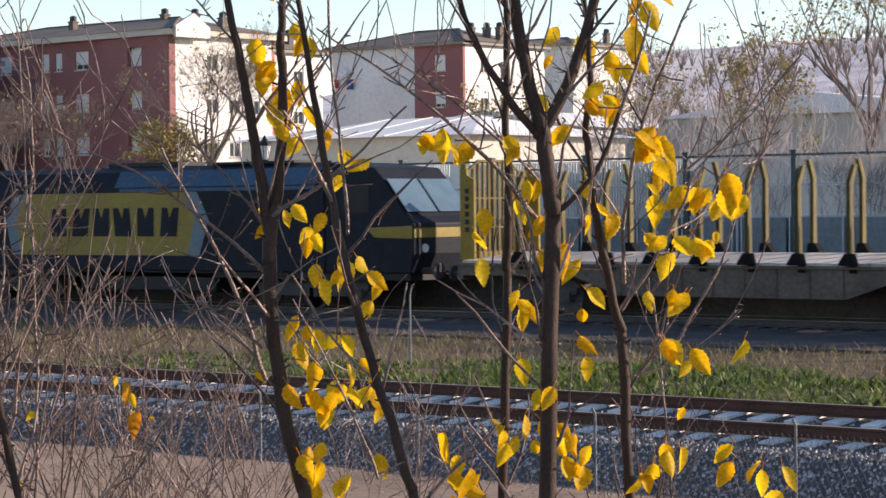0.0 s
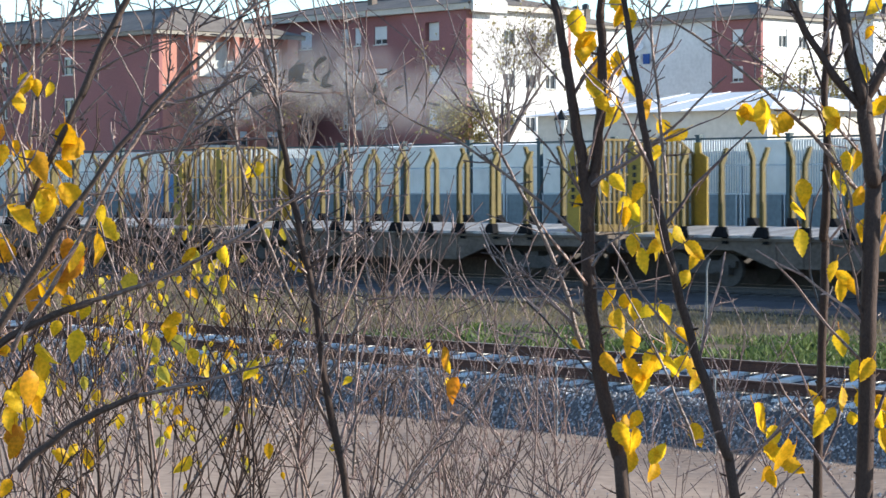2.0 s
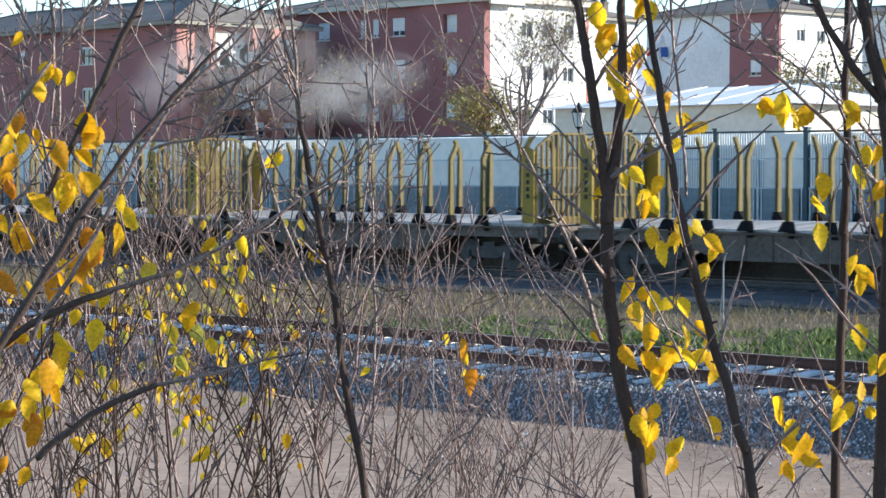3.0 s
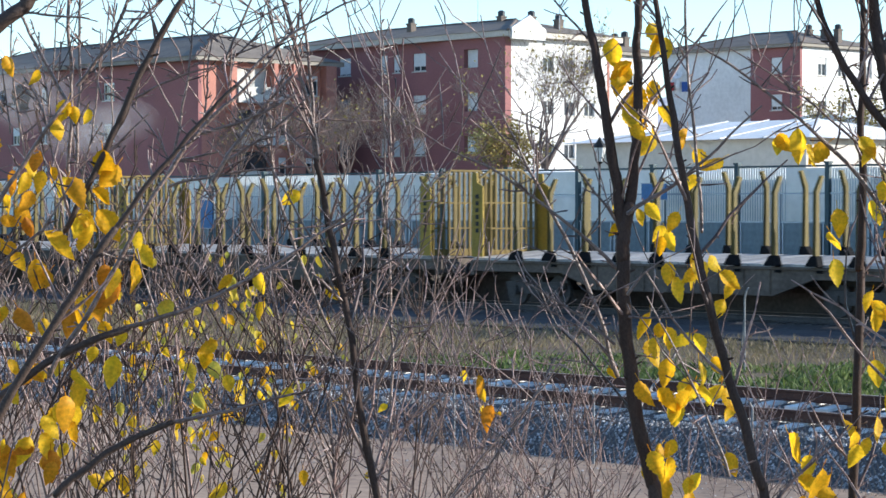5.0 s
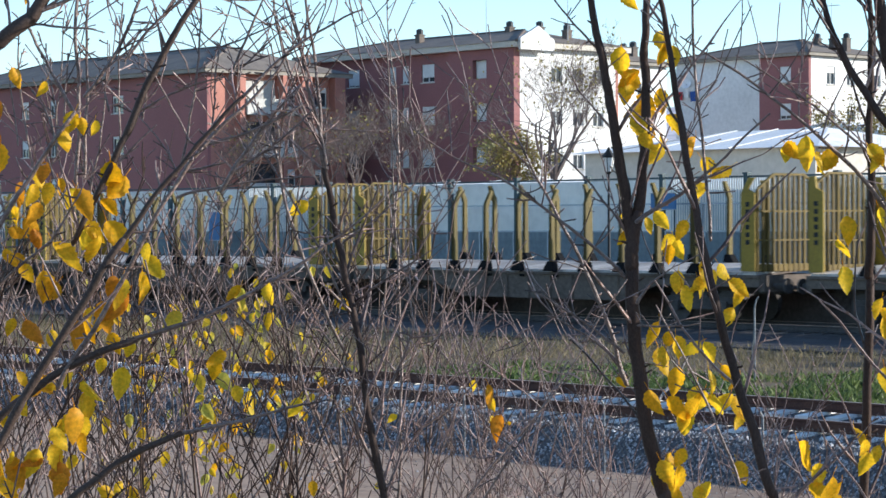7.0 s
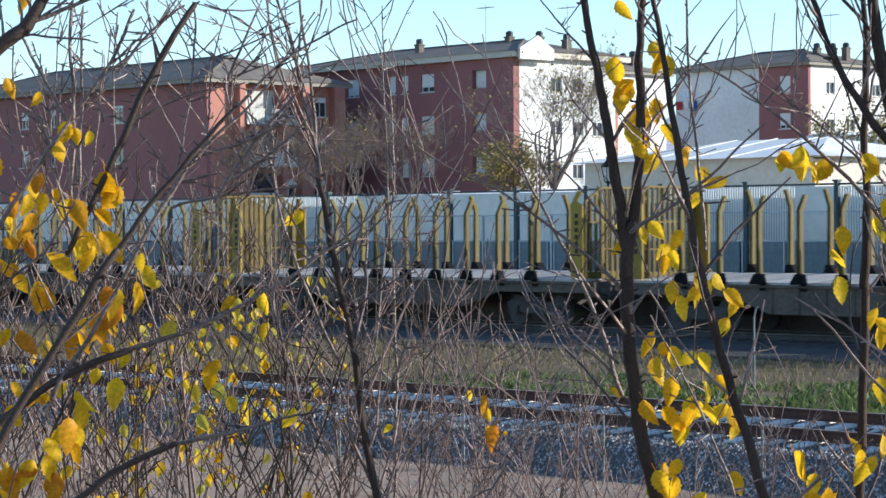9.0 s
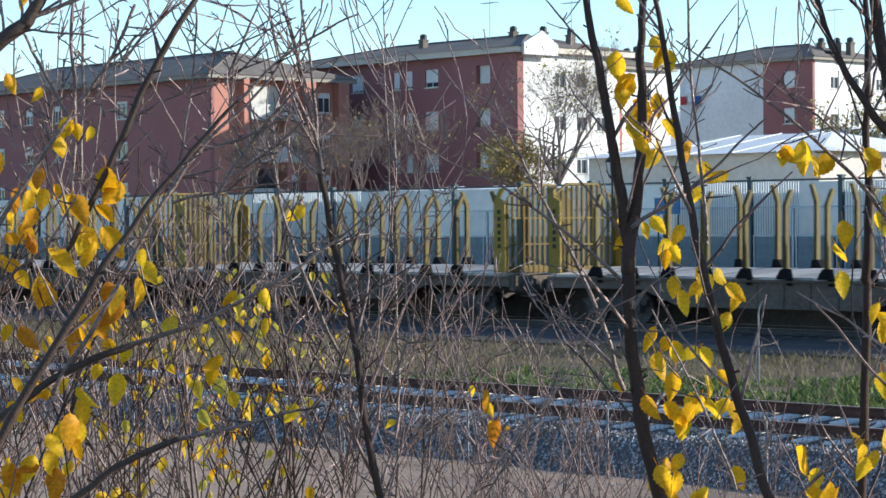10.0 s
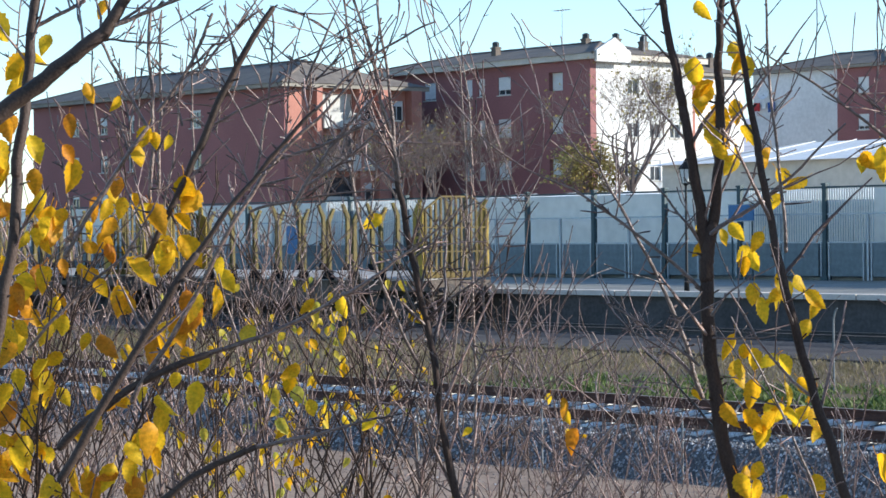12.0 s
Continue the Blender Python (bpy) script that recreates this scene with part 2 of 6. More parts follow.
# ---- geometry helpers ----
class Geo:
    """Vertices and faces of one part."""

    def __init__(self):
        self.v, self.f = [], []

    def quad(self, a, b, c, d):
        k = len(self.v)
        self.v += [tuple(a), tuple(b), tuple(c), tuple(d)]
        self.f.append((k, k + 1, k + 2, k + 3))
        return self

    def box(self, x0, x1, y0, y1, z0, z1, lift=0.0):
        """A block; lift raises the +y side."""
        k = len(self.v)
        self.v += [(x0, y0, z0), (x1, y0, z0), (x1, y1, z0 + lift), (x0, y1, z0 + lift), (x0, y0, z1), (x1, y0, z1), (x1, y1, z1 + lift), (x0, y1, z1 + lift)]
        self.f += [tuple(k + i for i in q) for q in ((3, 2, 1, 0), (4, 5, 6, 7), (0, 1, 5, 4), (1, 2, 6, 5), (2, 3, 7, 6), (3, 0, 4, 7))]
        return self

    def prism(self, outline, y0, y1):
        """An outline in x, z drawn out along y."""
        k, n = len(self.v), len(outline)
        self.v += [(x, y0, z) for x, z in outline] + [(x, y1, z) for x, z in outline]
        self.f.append(tuple(k + i for i in range(n)))
        self.f.append(tuple(k + n + i for i in reversed(range(n))))
        for i in range(n):
            j = (i + 1) % n
            self.f.append((k + j, k + i, k + n + i, k + n + j))
        return self

    def sheath(self, outline, x0, x1):
        """An outline in y, z drawn out along x."""
        k, n = len(self.v), len(outline)
        self.v += [(x0, y, z) for y, z in outline] + [(x1, y, z) for y, z in outline]
        self.f.append(tuple(k + i for i in reversed(range(n))))
        self.f.append(tuple(k + n + i for i in range(n)))
        for i in range(n):
            j = (i + 1) % n
            self.f.append((k + i, k + j, k + n + j, k + n + i))
        return self

    def tube(self, points, radii, sides=5):
        k = len(self.v)
        points = [Vector(p) for p in points]
        for i, p in enumerate(points):
            way = points[min(i + 1, len(points) - 1)] - points[max(i - 1, 0)]
            if way.length < 1e-9:
                way = Vector((0, 0, 1))
            way.normalize()
            side = way.cross(Vector((0.31, 0.95, 0.05))).normalized()
            other = way.cross(side)
            for s in range(sides):
                a = 2 * math.pi * s / sides
                q = p + (side * math.cos(a) + other * math.sin(a)) * radii[i]
                self.v.append((q.x, q.y, q.z))
        for i in range(len(points) - 1):
            for s in range(sides):
                t = (s + 1) % sides
                a = k + i * sides
                self.f.append((a + s, a + t, a + sides + t, a + sides + s))
        self.f.append(tuple(k + s for s in reversed(range(sides))))
        self.f.append(tuple(k + (len(points) - 1) * sides + s for s in range(sides)))
        return self

    def wheel(self, x, y0, y1, z, r, sides=20):
        k = len(self.v)
        for y in (y0, y1):
            self.v += [(x + r * math.cos(2 * math.pi * s / sides), y, z + r * math.sin(2 * math.pi * s / sides)) for s in range(sides)]
        self.f.append(tuple(k + s for s in range(sides)))
        self.f.append(tuple(k + sides + s for s in reversed(range(sides))))
        for s in range(sides):
            t = (s + 1) % sides
            self.f.append((k + t, k + s, k + sides + s, k + sides + t))
        return self

    def mesh(self, name, mat, smooth=False):
        me = bpy.data.meshes.new(name)
        me.from_pydata(self.v, [], self.f)
        me.materials.append(mat)
        if smooth:
            me.polygons.foreach_set("use_smooth", [True] * len(me.polygons))
        me.update()
        return me


def part(name, geo, mat, parent=None, label="", smooth=False, bevel=0.0):
    ob = new(name, geo.mesh(name, mat, smooth))
    if parent:
        ob.parent = parent
    if label:
        ob["label"] = label
    if bevel:
        b = ob.modifiers.new("bevel", "BEVEL")
        b.width, b.segments, b.limit_method = bevel, 2, "ANGLE"
    return ob


def shared(name, mesh, parent, m):
    ob = new(name, mesh)
    ob.parent = parent
    ob.matrix_basis = m
    return ob


def empty(name, m, label, category, group=""):
    ob = new(name)
    ob.matrix_basis = m
    return tagged(ob, label, category, group)


# ---- ground, near track ----
def ground_height(x, y):
    """Bank under the bushes, path, railway land, then a slow rise to the town."""
    steps = ((-60, 1.3), (6.0, 1.25), (9.5, 0.2), (13.0, -0.82), (25.6, -0.85), (31.0, -0.55), (33.5, -0.35), (46.0, -0.30), (50.0, -0.45), (68.0, -0.4), (90.0, 2.0), (130.0, 5.0), (230.0, 6.0), (700.0, 8.0))
    if y <= steps[0][0]:
        return steps[0][1]
    for (a, p), (b, q) in zip(steps, steps[1:]):
        if y <= b:
            k = (y - a) / (b - a)
            return p + (q - p) * k
    return steps[-1][1]


def ground_sheet():
    g = Geo()
    ys = [-600, -200, -60, -20, 0, 3, 6, 7.7, 9.5, 11.2, 13, 16, 19, 22, 24, 25.6, 28, 31, 33.5, 36, 38, 40, 43, 46, 50, 58, 68, 90, 130, 230, 450, 700, 1500]
    xs = [-1500, -700, -400, -250, -180, -140, -110] + [-96 + 2.0 * i for i in range(52)] + [12, 20, 40, 80, 160, 400, 1000]
    for y in ys:
        for x in xs:
            z = ground_height(x, y)
            if 6 < y < 46:
                z += 0.05 * noise.noise((x * 0.5, y * 0.5, 0.3))
            g.v.append((x, y, z))
    n = len(xs)
    for j in range(len(ys) - 1):
        for i in range(n - 1):
            k = j * n + i
            g.f.append((k, k + 1, k + n + 1, k + n))
    ob = part("ground", g, EARTH, None, smooth=True)
    tagged(ob, "brown bare earth with dry weeds beside the railway", "ground", kind="structure")
    strip = Geo().box(-160, 100, 45.2, 49.6, -0.5, -0.24)
    tagged(part("ballast_strip", strip, OLD_BALLAST), "dark ballast strip beside the platform track", "ballast", kind="structure")
    p = Geo()
    for i in range(-48, 12):
        for j in range(7):
            x0, x1, y0, y1 = i * 2.0, i * 2.0 + 2, 13.2 + j * 1.75, 13.2 + (j + 1) * 1.75
            zs = [-0.79 + 0.05 * noise.noise((x * 0.5, y * 0.5, 0.3)) for x, y in ((x0, y0), (x1, y0), (x1, y1), (x0, y1))]
            p.quad((x0, y0, zs[0]), (x1, y0, zs[1]), (x1, y1, zs[2]), (x0, y1, zs[3]))
    tagged(part("dirt_path", p, DIRT), "pinkish sandy dirt path along the ballast", "path", kind="structure")


ground_sheet()


def path_litter():
    """Pebbles, straw and fallen leaves strewn over the path and its verge."""
    rnd = random.Random(14)
    stones, straw = Geo(), Geo()
    for i in range(5200):
        x, y = rnd.uniform(-45, -6), 25.6 - abs(rnd.gauss(0, 4.0))
        if y < 14:
            continue
        z = -0.79 + 0.05 * noise.noise((x * 0.5, y * 0.5, 0.3))
        if rnd.random() < 0.45:
            r, c = rnd.uniform(0.008, 0.03), len(stones.v)
            turn = rnd.uniform(0, 6.3)
            stones.v += [(x + r * math.cos(turn + k * 1.57), y + r * math.sin(turn + k * 1.57) * 0.8, z - 0.004) for k in range(4)] + [(x, y, z + r * 0.7)]
            stones.f += [(c + k, c + (k + 1) % 4, c + 4) for k in range(4)]
        else:
            a, ln, h = rnd.uniform(0, 6.3), rnd.uniform(0.03, 0.14), rnd.uniform(0.0, 0.12) * (2.0 if y > 24.6 else 0.6)
            straw.tube([(x, y, z), (x + math.cos(a) * ln * 0.5, y + math.sin(a) * ln * 0.5, z + h * 0.7), (x + math.cos(a) * ln, y + math.sin(a) * ln, z + h)], [0.004, 0.003, 0.0015], 3)
    tagged(part("pebbles", stones, STONE), "small grey pebbles strewn over the dirt path", "pebbles", kind="stuff")
    tagged(part("straw", straw, DRY), "dry straw and stalks on the dirt path", "straw", kind="stuff")


path_litter()
CANT = 0.13
GAUGE = 1.668
NEAR_RAIL, TRAIN_MID, RAIL_H = 27.4, 52.4, 0.172


def rail_section(y, z, w=1.0):
    """Foot, web and head of a rail, outline in y and z."""
    return [(y - 0.07, z - RAIL_H), (y + 0.07, z - RAIL_H), (y + 0.07, z - RAIL_H + 0.015), (y + 0.012, z - RAIL_H + 0.035), (y + 0.012, z - 0.045), (y + 0.036, z - 0.035), (y + 0.036, z - 0.006), (y - 0.036, z - 0.006), (y - 0.036, z - 0.035), (y - 0.012, z - 0.045), (y - 0.012, z - RAIL_H + 0.035), (y - 0.07, z - RAIL_H + 0.015)]


def track_bed(name, mid, cant, x0, x1, mat, drop):
    g = Geo()
    top = -RAIL_H - 0.06
    lean = cant / GAUGE
    prof = [(mid - 2.75, drop), (mid - 1.75, top - 1.55 * lean + cant / 2 - 0.02), (mid - 1.4, top - 1.4 * lean + cant / 2 + 0.03), (mid + 1.4, top + 1.4 * lean + cant / 2 + 0.02), (mid + 1.75, top + 1.5 * lean + cant / 2 - 0.04), (mid + 2.9, -0.45), (mid + 2.9, -0.95), (mid - 2.75, -0.95)]
    g.sheath(prof, x0, x1)
    ob = part(name, g, mat)
    return ob, prof


def railway(mid, cant, x0, x1, label, side=None):
    thing = empty("railway_track", pose(0, 0, 0), label, "railway track")
    for s in (-1, 1):
        y, z = mid + s * GAUGE / 2, cant * (s + 1) / 2
        rail = part("rail", Geo().sheath(rail_section(y, z), x0, x1), side or RUST, thing, "rusty brown steel rail")
        part("rail_head", Geo().box(x0, x1, y - 0.034, y + 0.034, z - 0.006, z), RAIL_HEAD, rail, "worn lighter rail head")
    return thing


near_mid = NEAR_RAIL + GAUGE / 2
bed, prof = track_bed("ballast", near_mid, CANT, -110, 40, BALLAST, -0.86)
tagged(bed, "grey crushed stone ballast bank under the near track", "ballast", kind="structure")
near_track = railway(near_mid, CANT, -110, 40, "rusty railway track on pale concrete sleepers")
far_bed, _ = track_bed("ballast_far", TRAIN_MID, 0.0, -160, 120, OLD_BALLAST, -0.5)
tagged(far_bed, "dark oily ballast under the platform track", "ballast", kind="structure")
far_track = railway(TRAIN_MID, 0.0, -160, 120, "rusty railway track beside the station platform", BOGIE)


def sleeper_mesh():
    g = Geo()
    g.prism([(-0.14, -0.22), (0.14, -0.22), (0.12, 0.0), (-0.12, 0.0)], -1.3, -0.46)
    g.prism([(-0.14, -0.22), (0.14, -0.22), (0.12, 0.005), (-0.12, 0.005)], 0.30, 1.3)
    g.box(-0.05, 0.05, -0.46, 0.46, -0.25, -0.10)
    return g.mesh("sleeper", SLEEPER)


def ballast_stones():
    rnd = random.Random(5)
    g = Geo()
    lean = CANT / GAUGE
    for i in range(26000):
        x = rnd.uniform(-58, -9)
        u = rnd.random()
        if u < 0.72:
            k = rnd.random()
            (ya, za), (yb, zb) = (prof[0], prof[1]) if k < 0.75 else (prof[1], prof[2])
            k = rnd.random()
            y, z = ya + (yb - ya) * k, za + (zb - za) * k
        else:
            k = rnd.random()
            (ya, za), (yb, zb) = prof[2], prof[3]
            y, z = ya + (yb - ya) * k, za + (zb - za) * k
        r = rnd.uniform(0.018, 0.042)
        c = len(g.v)
        top = r * rnd.uniform(0.5, 1.1)
        n = 4
        turn = rnd.uniform(0, 6.3)
        for s in range(n):
            a = turn + 2 * math.pi * s / n
            q = r * rnd.uniform(0.7, 1.3)
            g.v.append((x + q * math.cos(a), y + q * math.sin(a), z - 0.02 + rnd.uniform(0, 0.5) * top))
        g.v.append((x + rnd.uniform(-0.4, 0.4) * r, y + rnd.uniform(-0.4, 0.4) * r, z + top))
        for s in range(n):
            g.f.append((c + s, c + (s + 1) % n, c + n))
    ob = part("ballast_stones", g, STONE)
    tagged(ob, "loose grey ballast stones beside the near rails", "stones", kind="stuff")


ballast_stones()


# ---- grass strip between the tracks ----
def grass_strip():
    rnd = random.Random(8)
    green, dry = Geo(), Geo()

    def blade(g, x, y, z, h, w):
        a, b = rnd.uniform(0, 6.3), rnd.uniform(0.4, 1.9)
        dx, dy = math.cos(a) * w, math.sin(a) * w
        lx, ly = rnd.uniform(-1, 1) * b * h, rnd.uniform(-1, 1) * b * h
        c = len(g.v)
        g.v += [(x - dx, y - dy, z), (x + dx, y + dy, z), (x + dx * 0.7 + lx * 0.4, y + dy * 0.7 + ly * 0.4, z + h * 0.6), (x + lx, y + ly, z + h), (x - dx * 0.7 + lx * 0.4, y - dy * 0.7 + ly * 0.4, z + h * 0.6)]
        g.f += [(c, c + 1, c + 2, c + 4), (c + 4, c + 2, c + 3)]

    for i in range(86000):
        x, y = rnd.uniform(-80, -8), rnd.uniform(31.4, 45.8)
        n1 = noise.noise((x * 0.12, y * 0.22, 1.7)) + 0.8 * noise.noise((x * 0.5, y * 0.6, 4.0)) + 0.3 * noise.noise((x * 1.6, y * 1.6, 2.0))
        lush = n1 + (0.25 if x > -40 else -0.5) + (0.25 if x > -33 else 0) - 0.12 * max(0.0, y - 36)
        z = ground_height(x, y) - 0.03
        if lush > 0.05:
            tall = min(1.0, lush * 1.3)
            blade(green, x, y, z, (1.15 if x > -33.5 and y < 40 else 0.7) * (rnd.uniform(0.04, 0.12) + 0.18 * tall * rnd.random()) * (0.7 + 0.8 * max(0.0, noise.noise((x * 1.3, y * 1.3, 9.0)) + 0.3)), rnd.uniform(0.012, 0.045))
        elif rnd.random() < 0.5:
            blade(dry, x, y, z, rnd.uniform(0.06, 0.28), rnd.uniform(0.006, 0.018))
    tagged(part("grass", green, GRASS), "lush green weeds and grass between the tracks", "grass", kind="stuff")
    tagged(part("dry_grass", dry, DRY_GRASS), "dry straw-coloured grass between the tracks", "grass", kind="stuff")


grass_strip()


# ---- platform, wall, fence, lamp ----
def platform():
    g = Geo()
    g.sheath([(54.45, -0.5), (54.45, 0.90), (54.97, 0.97), (69.4, 1.03), (69.4, -0.5)], -160, 120)
    ob = part("platform", g, CONCRETE)
    tagged(ob, "grey concrete station platform with a pale edge", "platform", kind="structure")
    # This dark sheet paints in the shade below the coping.
    part("platform_face", Geo().box(-160, 120, 54.40, 54.447, -0.5, 0.88), OLD_BALLAST, ob, "platform face with the coping's shade painted in")
    slab = Geo().box(0, 1.94, 54.15, 54.95, 0.88, 1.04).mesh("coping_slab", COPING)
    for i in range(140):
        shared("coping_slab", slab, ob, pose(-158 + i * 2.0, 0, 0.002 * math.sin(i * 2.3)))


def back_wall():
    y = 70.0
    g = Geo().box(-170, 110, y, y + 0.3, 0.5, 4.45)
    wall = part("wall_white", g, BRIGHT_WALL)
    tagged(wall, "long white rendered wall behind the platform", "wall", kind="structure")
    base = Geo().box(-170, 110, y - 0.12, y - 0.003, 0.5, 2.46)
    tagged(part("wall_dado", base, GREY_WALL), "blue-grey lower band of the platform wall", "wall", kind="structure")
    kerb = Geo().box(-170, 110, y - 0.6, y - 0.12, 0.5, 1.14)
    tagged(part("kerb", kerb, CONCRETE), "low concrete kerb along the platform wall", "kerb", kind="structure")


def platform_fence():
    """Tall posts with two rails; framed blue-grey sheets below, plain wires above in places."""
    y = 69.0
    fence = empty("platform_fence", pose(0, y, 1.14), "dark green steel fence with tall posts and grey lower sheets", "fence")
    post = Geo().box(-0.09, 0.09, -0.09, 0.09, -0.1, 3.45)
    post.box(-0.12, 0.12, -0.12, 0.12, 3.45, 3.52).box(-0.16, 0.16, -0.14, 0.14, -0.1, 0.03)
    me = post.mesh("post", FENCE_TEAL)
    stile = Geo().box(-0.05, 0.05, -0.04, 0.04, -0.1, 2.34).mesh("stile", METAL_GREY)
    edge = Geo().box(-0.03, 0.03, -0.03, 0.03, -0.1, 1.30).mesh("sheet_edge", METAL_GREY)
    sheet = Geo().box(0, 1.80, -0.012, 0.012, 0.06, 1.27).mesh("sheet", GREY_WALL)
    for i in range(44):
        x = -64.4 + (i - 17) * (4.08 if i < 17 else 4.3)
        shared("post", me, fence, pose(x, 0, 0))
        shared("stile", stile, fence, pose(x + 2.04, 0, 0))
        for k in (0.115, 2.145):
            if -112 < x < -20:
                shared("sheet", sheet, fence, pose(x + k, 0, 0))
        for k in (-0.19, 0.19, 1.84, 2.22):
            if -112 < x < -20:
                shared("sheet_edge", edge, fence, pose(x + k, -0.02, 0))
    part("top_rail", Geo().box(-150, 100, -0.03, 0.03, 3.33, 3.40), FENCE_TEAL, fence)
    part("middle_rail", Geo().box(-150, 100, -0.025, 0.025, 2.34, 2.40), METAL_GREY, fence)
    part("lower_rail", Geo().box(-150, 100, -0.03, 0.03, 1.28, 1.34), METAL_GREY, fence)
    bars = Geo()
    for i in range(1500):
        x = -110 + i * 0.12
        if noise.noise((x * 0.11, 3.1, 0.0)) > 0.1:
            bars.box(x - 0.009, x + 0.009, -0.012, 0.012, 1.35, 3.33)
    b = part("wire_panel", bars, METAL_GREY, fence, "thin grey upright wires")
    b["kind"] = "stuff"


def platform_sign(x, y, z, w, h, label):
    """A blue board on two slim legs."""
    sign = empty("station_sign", pose(x, y, z), label, "sign", "platform signs")
    part("board", Geo().box(-w / 2, w / 2, -0.03, 0.03, 0, h), SIGN_BLUE, sign, "blue painted board", bevel=0.015)
    part("rim", Geo().box(-w / 2 - 0.03, w / 2 + 0.03, -0.02, 0.02, -0.03, 0).box(-w / 2 - 0.03, w / 2 + 0.03, -0.02, 0.02, h, h + 0.03), METAL_GREY, sign)
    for s in (-1, 1):
        part("leg", Geo().tube([(s * w * 0.4, 0.05, h), (s * w * 0.4, 0.05, 1.0 - z)], [0.035, 0.035], 6), FENCE_TEAL, sign)


def street_lamp(x, y, z):
    lamp = empty("street_lamp", pose(x, y, z), "black cast lamp post with a glass lantern on the platform", "street lamp")
    part("pole", Geo().tube([(0, 0, 0), (0, 0, 0.5), (0, 0, 0.55), (0, 0, 3.1), (0, 0, 3.42)], [0.09, 0.08, 0.05, 0.04, 0.04], 10), BLACK, lamp, smooth=True)
    g = Geo()
    g.tube([(0, 0, 3.42), (0, 0, 3.5), (0, 0, 3.5)], [0.05, 0.13, 0.12], 6)
    g.tube([(0, 0, 3.96), (0, 0, 4.0), (0, 0, 4.16), (0, 0, 4.3)], [0.24, 0.23, 0.09, 0.02], 6)
    for s in range(6):
        a = 2 * math.pi * s / 6
        g.tube([(0.12 * math.cos(a), 0.12 * math.sin(a), 3.5), (0.22 * math.cos(a), 0.22 * math.sin(a), 3.97)], [0.014, 0.014], 4)
    lantern = part("lantern", g, BLACK, lamp)
    part("glass", Geo().tube([(0, 0, 3.51), (0, 0, 3.95)], [0.105, 0.2], 6), BLIND, lantern, "pale frosted lantern glass")


platform()
back_wall()
platform_fence()
street_lamp(-55.2, 56.6, 0.97)
platform_sign(-63.6, 68.2, 3.30, 1.3, 0.6, "plain blue station board on slim legs")
platform_sign(-92.0, 68.0, 2.05, 1.0, 1.3, "blue notice board standing before the platform fence")


# ---- town ----
def facade(g, origin, along, up_from, up_to, length, holes, thick=0.3):
    """A wall with openings. origin at one end; along is its level unit vector; its inside lies to the left of along."""
    ox, oy = origin
    ax, ay = along
    nx, ny = -ay, ax
    us = sorted({0.0, length, *[h[0] for h in holes], *[h[1] for h in holes]})
    ws = sorted({up_from, up_to, *[h[2] for h in holes], *[h[3] for h in holes]})
    seen = {}

    def corner(i, j, t):
        if (i, j, t) not in seen:
            seen[i, j, t] = len(g.v)
            g.v.append((ox + ax * us[i] + nx * t, oy + ay * us[i] + ny * t, ws[j]))
        return seen[i, j, t]

    def solid(i, j):
        if not (0 <= i < len(us) - 1 and 0 <= j < len(ws) - 1):
            return False
        um, wm = (us[i] + us[i + 1]) / 2, (ws[j] + ws[j + 1]) / 2
        return not any(h[0] < um < h[1] and h[2] < wm < h[3] for h in holes)

    for i in range(len(us) - 1):
        for j in range(len(ws) - 1):
            if not solid(i, j):
                continue
            a, b, c, d = (corner(*q, 0) for q in ((i, j), (i + 1, j), (i + 1, j + 1), (i, j + 1)))
            e, f, k, m = (corner(*q, thick) for q in ((i, j), (i + 1, j), (i + 1, j + 1), (i, j + 1)))
            g.f += [(a, b, c, d), (m, k, f, e)]
            for ni, nj, face in ((i - 1, j, (a, d, m, e)), (i + 1, j, (b, f, k, c)), (i, j - 1, (a, e, f, b)), (i, j + 1, (d, c, k, m))):
                if not solid(ni, nj):
                    g.f.append(face)


def window(house, origin, along, hole, blind=0.6, mat=None):
    """Frame, glass and a roller blind let down part of the way, set back in its opening."""
    u0, u1, w0, w1 = hole
    w = u1 - u0
    ox, oy = origin
    ax, ay = along
    m = Matrix(((ax, -ay, 0, ox + ax * u0), (ay, ax, 0, oy + ay * u0), (0, 0, 1, 0), (0, 0, 0, 1)))
    g = Geo()
    e = 0.06
    g.box(0, e, 0.1, 0.2, w0, w1).box(w - e, w, 0.1, 0.2, w0, w1).box(e, w - e, 0.1, 0.2, w0, w0 + e).box(e, w - e, 0.1, 0.2, w1 - e, w1).box(w / 2 - 0.03, w / 2 + 0.03, 0.1, 0.2, w0 + e, w1 - e)
    win = part("window", g, WHITE_WALL, house)
    win.matrix_basis = m
    part("pane", Geo().box(e, w - e, 0.17, 0.19, w0 + e, w1 - e), GLASS, win, "dark window glass")
    if blind > 0:
        h = (w1 - w0 - 2 * e) * blind
        part("roller_blind", Geo().box(e, w - e, 0.06, 0.09, w1 - e - h, w1 - e), mat or BLIND, win, "pale roller blind let down")
    part("sill", Geo().box(-0.08, w + 0.08, -0.08, 0.1, w0 - 0.08, w0), EAVE, win)


